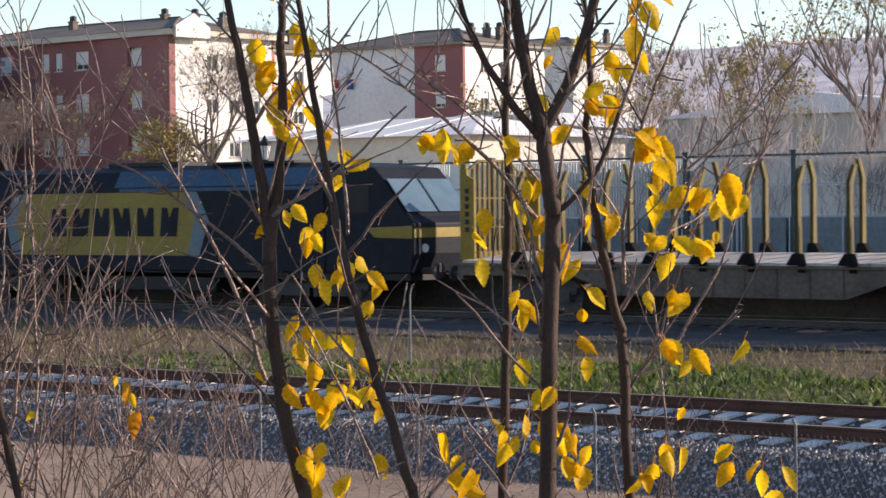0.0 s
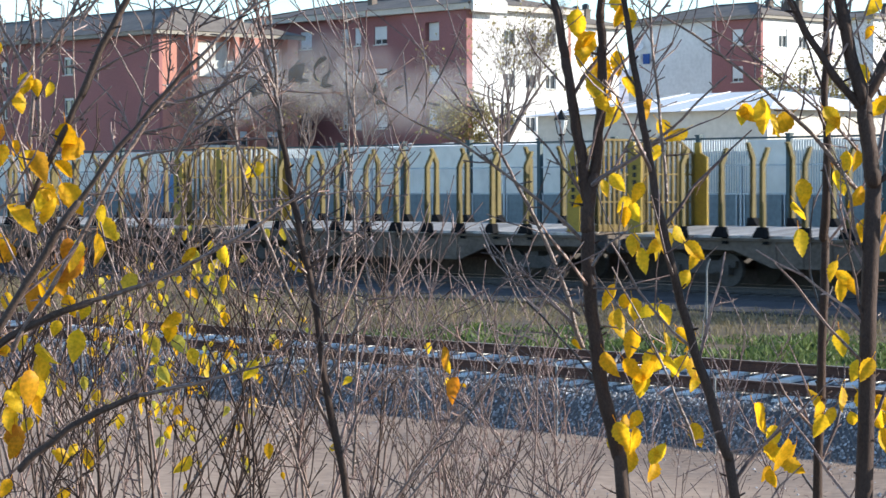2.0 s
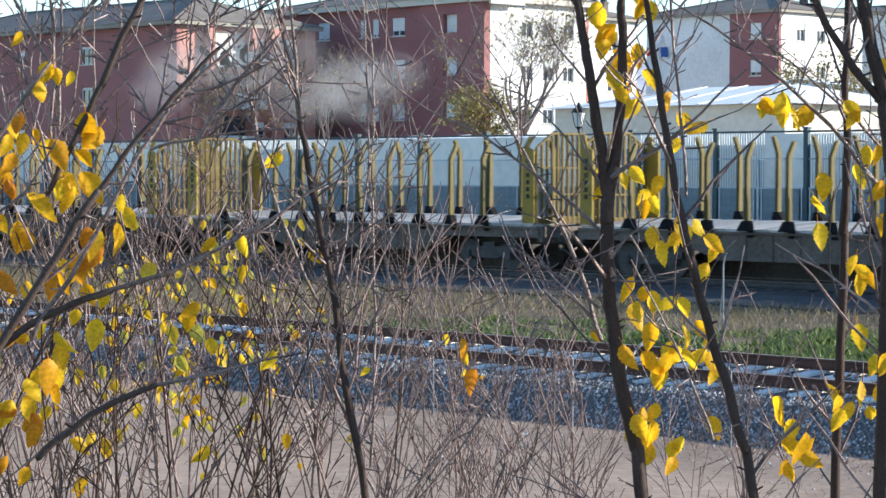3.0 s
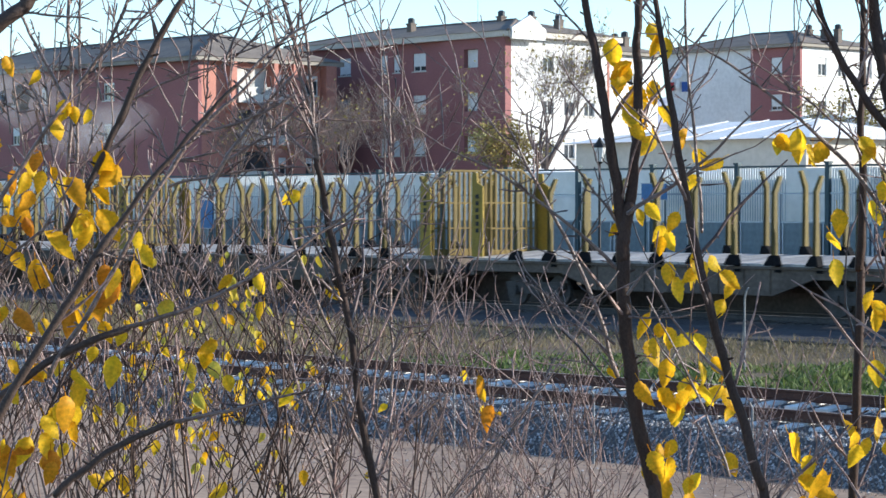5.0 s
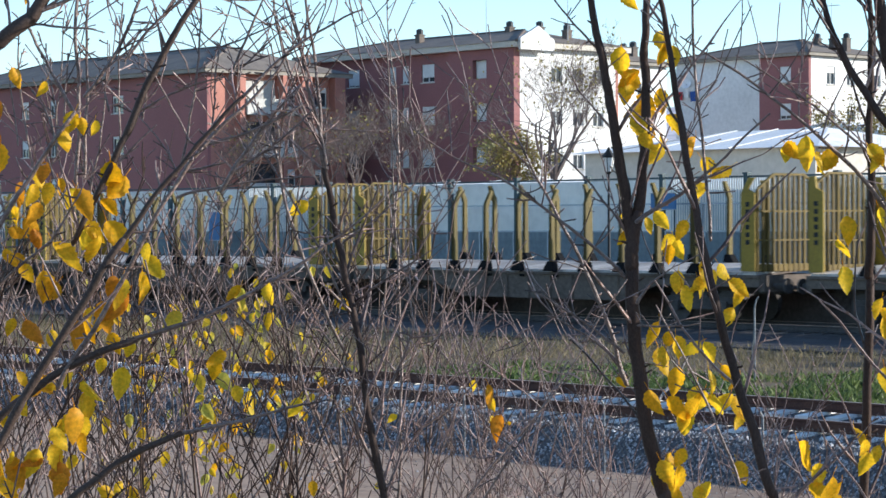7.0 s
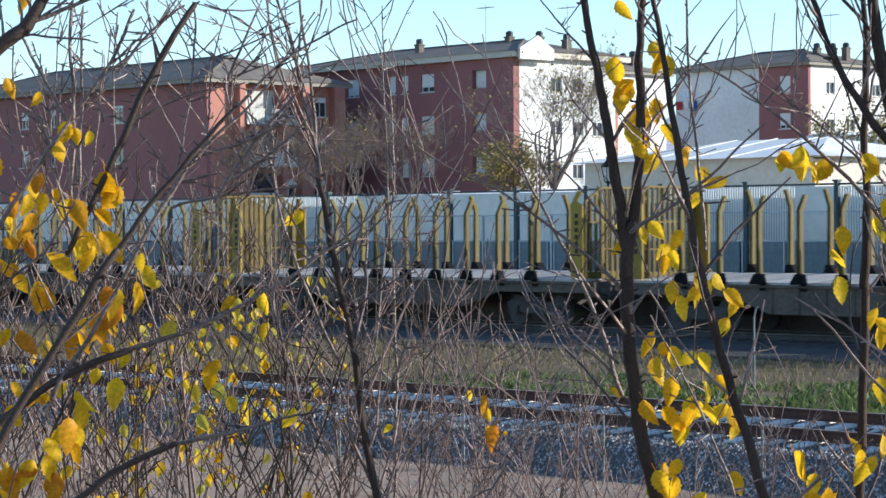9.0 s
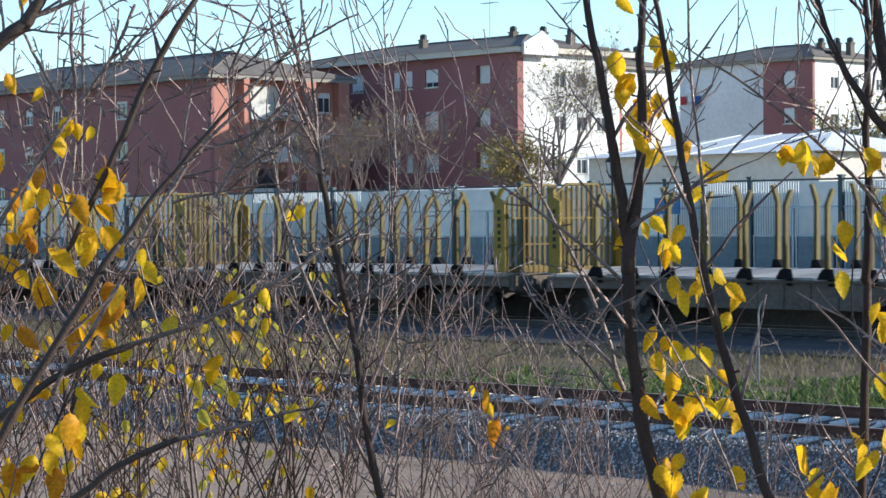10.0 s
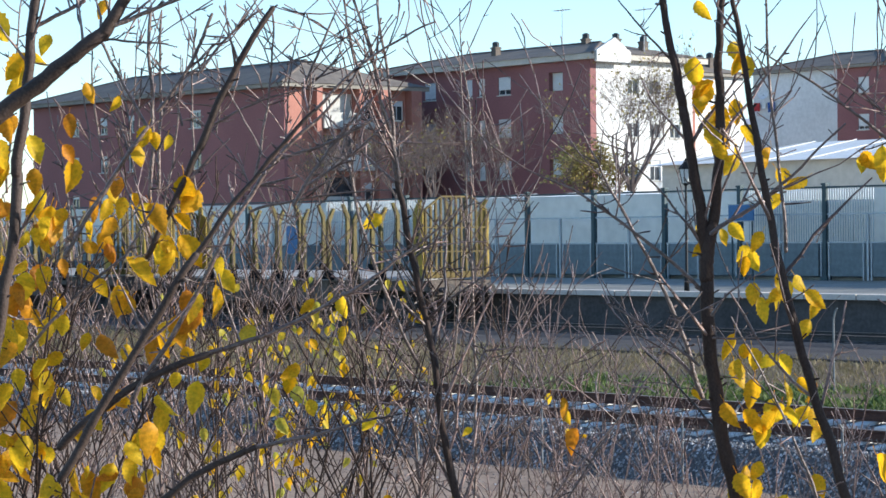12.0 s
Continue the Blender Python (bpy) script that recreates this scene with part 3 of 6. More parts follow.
def hipped_roof(house, x0, x1, y0, y1, z, rise, over=0.7, chimneys=(), eave=None, depth=0.45):
    part("eave", Geo().box(x0 - over, x1 + over, y0 - over, y1 + over, z, z + depth), eave or EAVE, house, "pale concrete eave band")
    g = Geo()
    a, b, c, d = x0 - over - 0.1, x1 + over + 0.1, y0 - over - 0.1, y1 + over + 0.1
    k = (d - c) / 2
    ra, rb = a + k * 0.9, b - k * 0.9
    if rb < ra:
        ra = rb = (a + b) / 2
    z0, z1, ym = z + depth, z + depth + rise, (c + d) / 2
    g.v = [(a, c, z0), (b, c, z0), (b, d, z0), (a, d, z0), (ra, ym, z1), (rb, ym, z1)]
    g.f = [(0, 1, 5, 4), (1, 2, 5), (2, 3, 4, 5), (3, 0, 4), (3, 2, 1, 0)]
    roof = part("roof", g, ROOF_TILE, house, "brown tiled hipped roof")
    ridge = [g.v[4], g.v[5]] if rb > ra else []
    for p, q in [(g.v[0], g.v[4]), (g.v[1], g.v[5])] + ([tuple(ridge)] if ridge else []):
        part("ridge_tile", Geo().tube([p, q], [0.11, 0.11], 5), CHIMNEY, roof)
    for cx, cy, h in chimneys:
        part("chimney", Geo().box(cx - 0.26, cx + 0.26, cy - 0.26, cy + 0.26, z0, z1 + h - 0.22).box(cx - 0.32, cx + 0.32, cy - 0.32, cy + 0.32, z1 + h - 0.34, z1 + h - 0.24), CHIMNEY, roof, "dark brownish chimney")
        part("chimney_cap", Geo().tube([(cx, cy, z1 + h - 0.218), (cx, cy, z1 + h + 0.1), (cx, cy, z1 + h + 0.2)], [0.29, 0.29, 0.12], 8), DARK_STEEL, roof)


def aerial(x, y, z, h):
    a = empty("roof_aerial", pose(x, y, z), "thin metal television aerial on a roof", "aerial", "roof aerials")
    part("mast", Geo().tube([(0, 0, 0), (0, 0, h)], [0.035, 0.025], 5), METAL_GREY, a)
    g = Geo()
    g.tube([(-0.9, 0, h - 0.25), (0.9, 0, h - 0.25)], [0.025, 0.025], 4)
    for i in range(6):
        g.tube([(-0.8 + i * 0.3, -0.35, h - 0.25), (-0.8 + i * 0.3, 0.35, h - 0.25)], [0.018, 0.018], 4)
    part("antenna", g, METAL_GREY, a)


def rear_walls(house, x0, x1, y0, y1, eave, mat, inset):
    """The walls turned away, and the dark rooms inside."""
    part("wall", Geo().box(x0, x0 + 0.3, y0 + 0.3, y1, 2.0, eave), mat, house)
    part("wall", Geo().box(x0 + 0.3, x1, y1 - 0.3, y1, 2.0, eave), mat, house)
    part("inner_wall", Geo().box(x0 + 0.6, x1 - inset, y0 + 0.9, y1 - 0.9, 2.0, eave - 0.1), mat, house)


def red_block(x0, x1, y0, y1, eave, label, cols, chimneys=(), rise=1.9):
    """A brick block of flats: brick to the railway, white render on the sunny end."""
    house = empty("apartment_building", pose(0, 0, 0), label, "building", "brick flats")
    length = x1 - x0
    holes = []
    for k in range(4):
        top = eave - 0.75 - k * 3.16
        for u, w in cols:
            holes.append((u, u + w, top - 1.35, top))
    front = Geo()
    facade(front, (x0, y0), (1, 0), 2.0, eave, length, holes)
    part("wall", front, BRICK, house, "dark red brick wall")
    for i, h in enumerate(holes):
        window(house, (x0, y0), (1, 0), h, (0.95, 0.9, 0.75, 1.0)[i % 4])
    side = Geo()
    depth = y1 - y0
    sholes = []
    for k in range(4):
        top = eave - 0.9 - k * 3.16
        for u in (3.2, 5.4, depth - 3.0):
            sholes.append((u, u + 1.1, top - 1.5, top))
    facade(side, (x1, y0 + 0.3), (0, 1), 2.0, eave, depth - 0.6, sholes)
    part("wall", side, WHITE_WALL, house, "bright white rendered end wall")
    for h in sholes:
        window(house, (x1, y0 + 0.3), (0, 1), h, 0.3)
    rear_walls(house, x0, x1, y0, y1, eave, SUN_TINTED_BRICK, 0.6)
    hipped_roof(house, x0, x1, y0, y1, eave, rise, chimneys=chimneys, depth=0.42)
    bay = Geo()
    bx = x1 - x0 - length * 0.29
    facade(bay, (x0 + bx, y0 - 0.30), (1, 0), 2.0, eave - 0.004, length * 0.29 + 0.004, [(h[0] - bx, h[1] - bx, h[2], h[3]) for h in holes if h[0] > bx], thick=0.298)
    part("wall", bay, BRICK, house, "dark red brick bay")
    top = eave + 0.42
    part("gable", Geo().sheath([(y0 - 0.5, eave - 0.2), (y0 + 2.9, eave - 0.2), (y0 + 2.9, top + 0.15), (y0 + 1.3, top + 1.15), (y0 - 0.5, top + 0.2)], x1 + 0.72, x1 + 0.95), WHITE_WALL, house, "white parapet gable")
    return house


red_block(-151.5, -127.2, 121.0, 131.5, 15.4, "dark red brick block of flats with a white end wall",
          [(10.2, 0.75), (11.65, 0.75), (13.9, 1.45), (19.9, 1.5), (5.2, 1.4)], chimneys=[(-141.2, 124, 0.35), (-133.2, 126, 0.55), (-131.0, 127, 0.45), (-128.6, 127.5, 0.1)], rise=1.35)
aerial(-135.8, 126, 16.5, 3.6)
aerial(-128.0, 127, 16.2, 3.4)


def balcony_block():
    """The brick block with stacked glazed balconies in its sunny end."""
    x0, x1, y0, y1, eave = -178.5, -143.0, 105.0, 117.5, 13.75
    house = empty("apartment_building", pose(0, 0, 0), "long red brick block of flats with stacked corner balconies", "building", "brick flats")
    holes = []
    for k in range(4):
        top = eave - 1.2 - k * 3.1
        for u, w in ((6.0, 1.2), (10.4, 1.1), (23.3, 1.5), (14.6, 0.9)):
            holes.append((u, u + w, top - 1.35, top))
    front = Geo()
    facade(front, (x0, y0), (1, 0), 2.0, eave, x1 - x0, holes)
    part("wall", front, BRICK, house, "dark red brick wall")
    for i, h in enumerate(holes):
        window(house, (x0, y0), (1, 0), h, (0.2, 0.5, 0.1, 0.3)[i % 4])
    side, cols = Geo(), []
    for k in range(4):
        top = eave - 0.25 - k * 3.1
        cols.append((2.7, 6.1, top - 2.55, top - 0.1))
        cols.append((6.65, 7.85, top - 2.2, top - 0.5))
        cols.append((9.7, 10.9, top - 2.0, top - 0.5))
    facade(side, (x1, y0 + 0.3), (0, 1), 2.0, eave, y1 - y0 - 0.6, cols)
    part("wall", side, SUN_TINTED_BRICK, house, "brick end wall with sunlight tinted into its colour")
    for i, h in enumerate(cols):
        if i % 3 == 0:
            k = i // 3
            b = part("balcony", Geo().box(x1 - 0.25, x1 + 0.9, y0 + 0.3 + h[0], y0 + 0.3 + h[1], h[2] - 0.18, h[2]), BALCONY, house, "cream balcony slab")
            part("parapet", Geo().box(x1 + 0.8, x1 + 0.9, y0 + 0.3 + h[0], y0 + 0.3 + h[1], h[2], h[2] + 1.0).box(x1 - 0.1, x1 + 0.8, y0 + 0.3 + h[0], y0 + 0.4 + h[0], h[2], h[2] + 1.0), BALCONY, b, "pale balcony parapet")
            part("door_glass", Geo().box(x1 - 0.28, x1 - 0.22, y0 + 0.3 + h[0], y0 + 0.3 + h[1], h[2], h[3]), BALCONY if k == 0 else GLASS, b)
        else:
            window(house, (x1, y0 + 0.3), (0, 1), h, 0.25)
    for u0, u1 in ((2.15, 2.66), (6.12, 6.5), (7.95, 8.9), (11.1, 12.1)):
        part("pier", Geo().box(x1 + 0.003, x1 + 0.75, y0 + 0.3 + u0, y0 + 0.3 + u1, 2.0, eave - 0.004), SUN_TINTED_BRICK, house, "brick pier with sunlight tinted into its colour")
    for k in range(4):
        z = eave - 0.25 - k * 3.1 - 2.2
        part("window_box", Geo().box(x1 + 0.01, x1 + 0.3, y0 + 6.9, y0 + 8.2, z - 0.5, z + 0.25), BALCONY, house, "pale panel under a window", bevel=0.02)
    rear_walls(house, x0, x1, y0, y1, eave, BRICK, 0.9)
    hipped_roof(house, x0, x1, y0, y1, eave, 2.2, eave=DARK_EAVE, depth=0.3)


balcony_block()


def white_block(x0, x1, y0, y1, eave, panel, label, rise=1.4, chimneys=(), wins=()):
    """A white rendered block; panel gives a red brick strip on the railway side."""
    house = empty("apartment_building", pose(0, 0, 0), label, "building", "white flats")
    holes = []
    for k in range(4):
        top = eave - 0.8 - k * 3.05
        for u in wins:
            holes.append((u, u + 1.2, top - 1.3, top))
    g = Geo()
    cut = panel[0] - x0 if panel else x1 - x0
    facade(g, (x0, y0), (1, 0), 2.0, eave, cut, [h for h in holes if h[1] < cut])
    part("wall", g, WHITE_WALL, house, "white rendered wall")
    if panel:
        r = Geo()
        facade(r, (panel[0], y0), (1, 0), 2.0, eave, x1 - panel[0], [(h[0] - cut, h[1] - cut, h[2], h[3]) for h in holes if h[0] > cut])
        part("wall", r, BRICK, house, "dark red brick strip")
    for i, h in enumerate(holes):
        if h[1] < cut or h[0] > cut:
            window(house, (x0, y0), (1, 0), h, (1.0, 0.8, 0.6)[i % 3])
    side, sh = Geo(), []
    depth = y1 - y0
    for k in range(4):
        top = eave - 0.8 - k * 3.05
        for u in (2.0, 4.6, 8.0, 11.5):
            if u + 1.3 < depth - 1:
                sh.append((u, u + 1.1, top - 1.5, top))
    facade(side, (x1, y0 + 0.3), (0, 1), 2.0, eave, depth - 0.6, sh)
    part("wall", side, WHITE_WALL, house, "bright white rendered end wall")
    for h in sh:
        window(house, (x1, y0 + 0.3), (0, 1), h, 0.35)
    rear_walls(house, x0, x1, y0, y1, eave, WHITE_WALL, 0.6)
    hipped_roof(house, x0, x1, y0, y1, eave, rise, over=0.45, chimneys=chimneys, eave=DARK_EAVE, depth=0.26)


white_block(-146.0, -127.6, 131.7, 137.2, 14.6, None, "white rendered flats behind the brick block", rise=0.9, chimneys=[(-129, 135, 0.6), (-131, 136, 0.6)])
white_block(-143.0, -128.3, 155.0, 166.0, 16.3, (-133.6,), "white flats with a red brick strip", rise=1.5, chimneys=[(-131.5, 160, 0.25), (-130.2, 160.5, 0.2), (-129.2, 161, 0.2)], wins=(11.6,))
white_block(-156.0, -138.8, 184.0, 194.0, 18.0, None, "white rendered flats farther up the street", rise=0.9, chimneys=[(-142, 190, 0.6), (-140, 191, 0.6)])
aerial(-130, 160, 17.8, 3.2)
aerial(-160, 111, 15.9, 3.0)


def satellite_dish(x, y, z, turn, mat):
    """A shallow bowl on a bent arm fixed to a wall."""
    dish = empty("satellite_dish", pose(x, y, z), "round satellite dish fixed to a wall", "satellite dish", "satellite dishes")
    g, n = Geo(), 14
    rings = ((0.0, 0.14), (0.22, 0.11), (0.40, 0.03), (0.46, -0.03))
    for r, back in rings:
        for i in range(n):
            a = 2 * math.pi * i / n
            g.v.append((r * math.cos(a), back, r * math.sin(a)))
    for j in range(len(rings) - 1):
        for i in range(n):
            k = (i + 1) % n
            g.f.append((j * n + i, j * n + k, (j + 1) * n + k, (j + 1) * n + i))
    bowl = part("bowl", g, mat, dish, smooth=True)
    bowl.matrix_basis = pose(0, -0.5, 0, -25, 0, turn)
    part("arm", Geo().tube([(0, 0, -0.2), (0, -0.35, -0.15), (0, -0.5, 0)], [0.03, 0.03, 0.03], 6), METAL_GREY, dish)


satellite_dish(-141.4, 154.98, 14.55, 30, WHITE_ROOF)
satellite_dish(-142.05, 110.8, 11.8, -40, DULL_STEEL)


def washing(x, y, z):
    """Clothes pegged on a line under a window."""
    line = empty("washing_line", pose(x, y, z), "washing line with red and blue clothes on a white wall", "washing")
    part("cord", Geo().tube([(-1.7, -0.25, 0), (0, -0.25, -0.05), (1.7, -0.25, 0)], [0.012, 0.012, 0.012], 4), METAL_GREY, line)
    for e in (-1.7, 1.7):
        part("bracket", Geo().box(e - 0.02, e + 0.02, -0.27, 0.02, -0.02, 0.02), METAL_GREY, line)
    red = material("red_cloth", (0.45, 0.05, 0.05), (0.33, 0.03, 0.035), rough=0.9, fine=40.0)
    blue = material("blue_cloth", (0.04, 0.10, 0.32), (0.03, 0.07, 0.22), rough=0.9, fine=40.0)
    for x0, w, h, mat in ((-1.4, 0.7, 0.75, red), (-0.5, 0.5, 0.55, WHITE_WALL), (0.2, 0.8, 0.9, blue)):
        part("cloth", Geo().prism([(x0, -0.03), (x0 + w, -0.04), (x0 + w * 0.96, -h), (x0 + w * 0.5, -h * 0.96), (x0 + w * 0.05, -h)], -0.27, -0.24), mat, line)


washing(-141.3, 154.98, 13.9)


def pavilion(x0, x1, y0, y1, wall_top, ridge, label):
    """Low hall with a white hipped sheet roof on a pale wall."""
    hall = empty("low_hall", pose(0, 0, 0), label, "building")
    part("wall", Geo().box(x0, x1, y0, y1, 1.0, wall_top), CREAM_WALL, hall, "pale rendered wall")
    g = Geo()
    a, b, c, d = x0 - 0.6, x1 + 0.6, y0 - 0.6, y1 + 0.6
    xm0, xm1, ym = a + (b - a) * 0.3, b - (b - a) * 0.3, (c + d) / 2
    g.v = [(a, c, wall_top), (b, c, wall_top), (b, d, wall_top), (a, d, wall_top), (xm0, ym, ridge), (xm1, ym, ridge)]
    g.f = [(0, 1, 5, 4), (1, 2, 5), (2, 3, 4, 5), (3, 0, 4), (3, 2, 1, 0)]
    roof = part("roof", g, WHITE_ROOF, hall, "bright white sheet metal roof")
    for i in range(1, 6):
        k = i / 6
        p0 = Vector((a + (b - a) * k, c, wall_top))
        p1 = Vector((min(max(p0.x, xm0), xm1), ym, ridge))
        seam = part("seam", Geo().tube([p0 + Vector((0, 0, 0.03)), p1 + Vector((0, 0, 0.03))], [0.035, 0.035], 4), METAL_GREY, roof)


pavilion(-84.5, -70.0, 85.0, 97.0, 6.15, 7.25, "low hall with a white hipped sheet roof")
pavilion(-104.0, -85.6, 84.0, 94.0, 4.6, 5.0, "low pale outbuilding with a flat white roof")
pavilion(-134.0, -106.0, 88.0, 96.0, 4.5, 4.8, "long low pale outbuilding behind the platform wall")


def pale_house(x0, x1, y0, y1, top, label):
    house = empty("house", pose(0, 0, 0), label, "house")
    g = Geo()
    hole = [((x1 - x0) * 0.45, (x1 - x0) * 0.45 + 1.3, top - 2.6, top - 1.1)]
    facade(g, (x0, y0), (1, 0), 1.5, top, x1 - x0, hole)
    part("wall", g, CREAM_WALL, house, "greyish pale wall")
    window(house, (x0, y0), (1, 0), hole[0], 0.0)
    part("wall", Geo().box(x1 - 0.3, x1, y0 + 0.3, y1, 1.5, top).box(x0, x0 + 0.3, y0 + 0.3, y1, 1.5, top).box(x0 + 0.3, x1 - 0.3, y0 + 0.8, y1, 1.5, top - 0.1), CREAM_WALL, house)
    part("roof", Geo().prism([(x0 - 0.4, top), (x1 + 0.4, top), ((x0 + x1) / 2, top + 1.2)], y0 - 0.4, y1 + 0.4), WHITE_ROOF, house, "pale sheet roof")


pale_house(-82.7, -61.2, 118.0, 128.0, 7.9, "greyish pale house below the hillside")
pale_house(-98.0, -84.0, 112.0, 122.0, 7.4, "pale single-storey house among bare trees")


def hill_height(x, y):
    k = min(1.0, max(0.0, (x + 450) / 160))
    z = np.interp(y, (190, 260, 330, 420, 520), (7.0, 15.0, 24.0, 35.0, 34.0))
    return 4.0 + (float(z) - 4.0) * (0.35 + 0.65 * k) + 1.5 * noise.noise((x * 0.02, y * 0.02, 0))


def hillside():
    g = Geo()
    xs, ys = [-520 + i * 9.0 for i in range(95)], [190 + j * 14 for j in range(24)]
    for y in ys:
        for x in xs:
            g.v.append((x, y, hill_height(x, y) + 0.8 * noise.noise((x * 0.12, y * 0.12, 3))))
    n = len(xs)
    for j in range(len(ys) - 1):
        for i in range(n - 1):
            k = j * n + i
            g.f.append((k, k + 1, k + n + 1, k + n))
    # Distant haze is painted in: the scrub's colours are paled.
    tagged(part("hillside", g, material("haze_paled_scrub", (0.86, 0.80, 0.80), (0.50, 0.46, 0.48), scale=0.04, fine=0.25, bump=0.2, gloss=0.02), smooth=True), "scrubby hillside behind the town, haze put into its pale colour", "hill", kind="structure")


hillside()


# ---- bare town trees ----
def grow(g, rnd, p, way, length, radius, depth, tips, sides=5, spread=0.65, up=0.12):
    """A limb with side limbs; the ends are gathered in tips."""
    steps = 5
    pts, rad = [p.copy()], [radius]
    d = way.normalized()
    for i in range(steps):
        d = (d + Vector((rnd.gauss(0, 0.13), rnd.gauss(0, 0.13), rnd.gauss(0, 0.10) + up * 0.4))).normalized()
        pts.append(pts[-1] + d * length / steps)
        rad.append(radius * (1 - 0.62 * (i + 1) / steps))
    g.tube(pts, rad, sides if depth > 1 else 3)
    if depth == 0:
        tips.append(pts[-1])
        tips.append(pts[3])
        return
    for k in range(rnd.randint(3, 4)):
        i = rnd.randint(2, steps)
        side = Vector((rnd.gauss(0, 1), rnd.gauss(0, 1), rnd.gauss(0, 0.6) + up)).normalized()
        grow(g, rnd, pts[i], (d + side * spread * rnd.uniform(0.7, 1.5)).normalized(), length * rnd.uniform(0.5, 0.8), max(0.009, rad[i] * rnd.uniform(0.45, 0.7)), depth - 1, tips, sides, spread, up)


def town_tree(x, y, z, height, seed, label, leaf_share, leaf_mat, depth=4):
    rnd = random.Random(seed)
    tree = empty("tree", pose(x, y, z), label, "tree", "town trees")
    g, tips = Geo(), []
    g.tube([(0, 0, -0.3), (0.05, 0, height * 0.15), (0.1, 0.05, height * 0.3)], [height * 0.019, height * 0.015, height * 0.012], 7)
    for k in range(5):
        a = k * 1.3 + rnd.random()
        grow(g, rnd, Vector((0.1, 0.05, height * rnd.uniform(0.2, 0.3))), Vector((math.cos(a) * 0.6, math.sin(a) * 0.6, 1.0)), height * 0.34, height * 0.0105, depth, tips)
    part("trunk", g, FAR_BARK, tree, "bare grey-brown trunk and limbs")
    if leaf_share > 0:
        c = Geo()
        for p in tips:
            for i in range(2):
                if rnd.random() > leaf_share:
                    continue
                q = p + Vector((rnd.gauss(0, 0.22), rnd.gauss(0, 0.22), rnd.gauss(0, 0.22)))
                s = rnd.uniform(0.06, 0.13)
                u = Vector((rnd.gauss(0, 1), rnd.gauss(0, 1), rnd.gauss(0, 1))).normalized() * s
                w = u.cross(Vector((rnd.gauss(0, 1), rnd.gauss(0, 1), 1))).normalized() * s * 0.7
                c.quad(q - u, q - w, q + u, q + w)
        part("crown", c, leaf_mat, tree, "thin remains of autumn leaves")


town_tree(-99.5, 97.5, 2.0, 13.0, 3, "bare tree with a few autumn leaves before the white flats", 0.05, FAR_LEAF, 5)
town_tree(-104.0, 98.5, 2.3, 6.0, 4, "small olive-yellow tree behind the platform wall", 0.3, FAR_LEAF, 5)
town_tree(-119.0, 99.0, 3.0, 8.0, 12, "bare brown tree before the red brick flats", 0.012, FAR_LEAF, 5)
town_tree(-112.5, 98.0, 2.8, 7.0, 14, "bare brown tree before the red brick flats", 0.01, FAR_LEAF, 5)
town_tree(-125.0, 101.0, 3.0, 7.5, 15, "bare brown tree before the red brick flats", 0.01, FAR_LEAF, 5)
town_tree(-132.0, 100.0, 3.0, 7.0, 13, "bare brown tree before the balcony block", 0.012, FAR_LEAF, 5)
town_tree(-55.8, 96.0, 2.4, 14.5, 5, "tall thin bare tree with sparse foliage below the hill", 0.6, FAR_LEAF)
town_tree(-67.0, 104.0, 3.0, 8.0, 6, "bare scrubby tree below the hill", 0.5, FAR_LEAF)
town_tree(-77.0, 108.0, 3.5, 7.5, 7, "bare scrubby tree below the hill", 0.4, FAR_LEAF)
town_tree(-85.0, 106.0, 3.4, 7.0, 9, "bare scrubby tree below the hill", 0.5, FAR_LEAF)
town_tree(-110.0, 150.0, 6.0, 11.0, 10, "bare grey tree at the street's end", 0.2, FAR_LEAF)


def wall_shrub(x, y, z, height, seed):
    """Leafless climber and scrub before the platform wall."""
    rnd = random.Random(seed)
    bush = empty("shrub", pose(x, y, z), "leafless grey scrub growing before the white platform wall", "shrub", "wall scrub")
    g, tips = Geo(), []
    for k in range(6):
        a = rnd.uniform(0, 6.3)
        grow(g, rnd, Vector((rnd.uniform(-0.9, 0.9), rnd.uniform(-0.1, 0.1), -0.2)), Vector((math.cos(a) * 0.35, math.sin(a) * 0.1, 1.0)), height * rnd.uniform(0.4, 0.6), 0.02, 3, tips, 4, 0.7, 0.25)
    part("stem", g, PALE_BARK, bush, "thin bare stems")


for i in range(9):
    wall_shrub(-52.0 + i * 2.1 + 0.5 * math.sin(i * 2.7), 69.55, 1.10, 5.6 + 1.2 * math.sin(i * 1.9), 70 + i)


def far_wood():
    rnd = random.Random(21)
    g = Geo()
    for i in range(420):
        y = rnd.uniform(185, 425)
        x = -y * rnd.uniform(0.5, 0.86)
        z = hill_height(x, y) - 0.3
        h = rnd.uniform(2.0, 5.0)
        for k in range(14):
            a = rnd.uniform(0, 6.3)
            q = Vector((x + math.cos(a) * h * 0.55 * rnd.random(), y + math.sin(a) * h * 0.5 * rnd.random(), z + h * rnd.uniform(0.5, 1.0)))
            g.tube([(x, y, z), ((x * 0.6 + q.x * 0.4), (y * 0.6 + q.y * 0.4), z + h * 0.4), q], [0.07, 0.05, 0.025], 3)
    tagged(part("far_wood", g, FAR_BARK), "bare grey trees scattered over the far hillside", "trees", kind="stuff")


far_wood()


# ---- train ----
FIRST_END, PITCH, BODY, GAP = -42.40, 19.12, 17.4, 1.72


def run(t):
    """How far the train has come; it gathers speed a little."""
    return 21.36 * t + 0.068 * t * t


WHEEL = Geo().wheel(0, -0.07, 0.07, 0, 0.46).wheel(0, -0.09, 0.09, 0, 0.12).mesh("wheel", BOGIE)


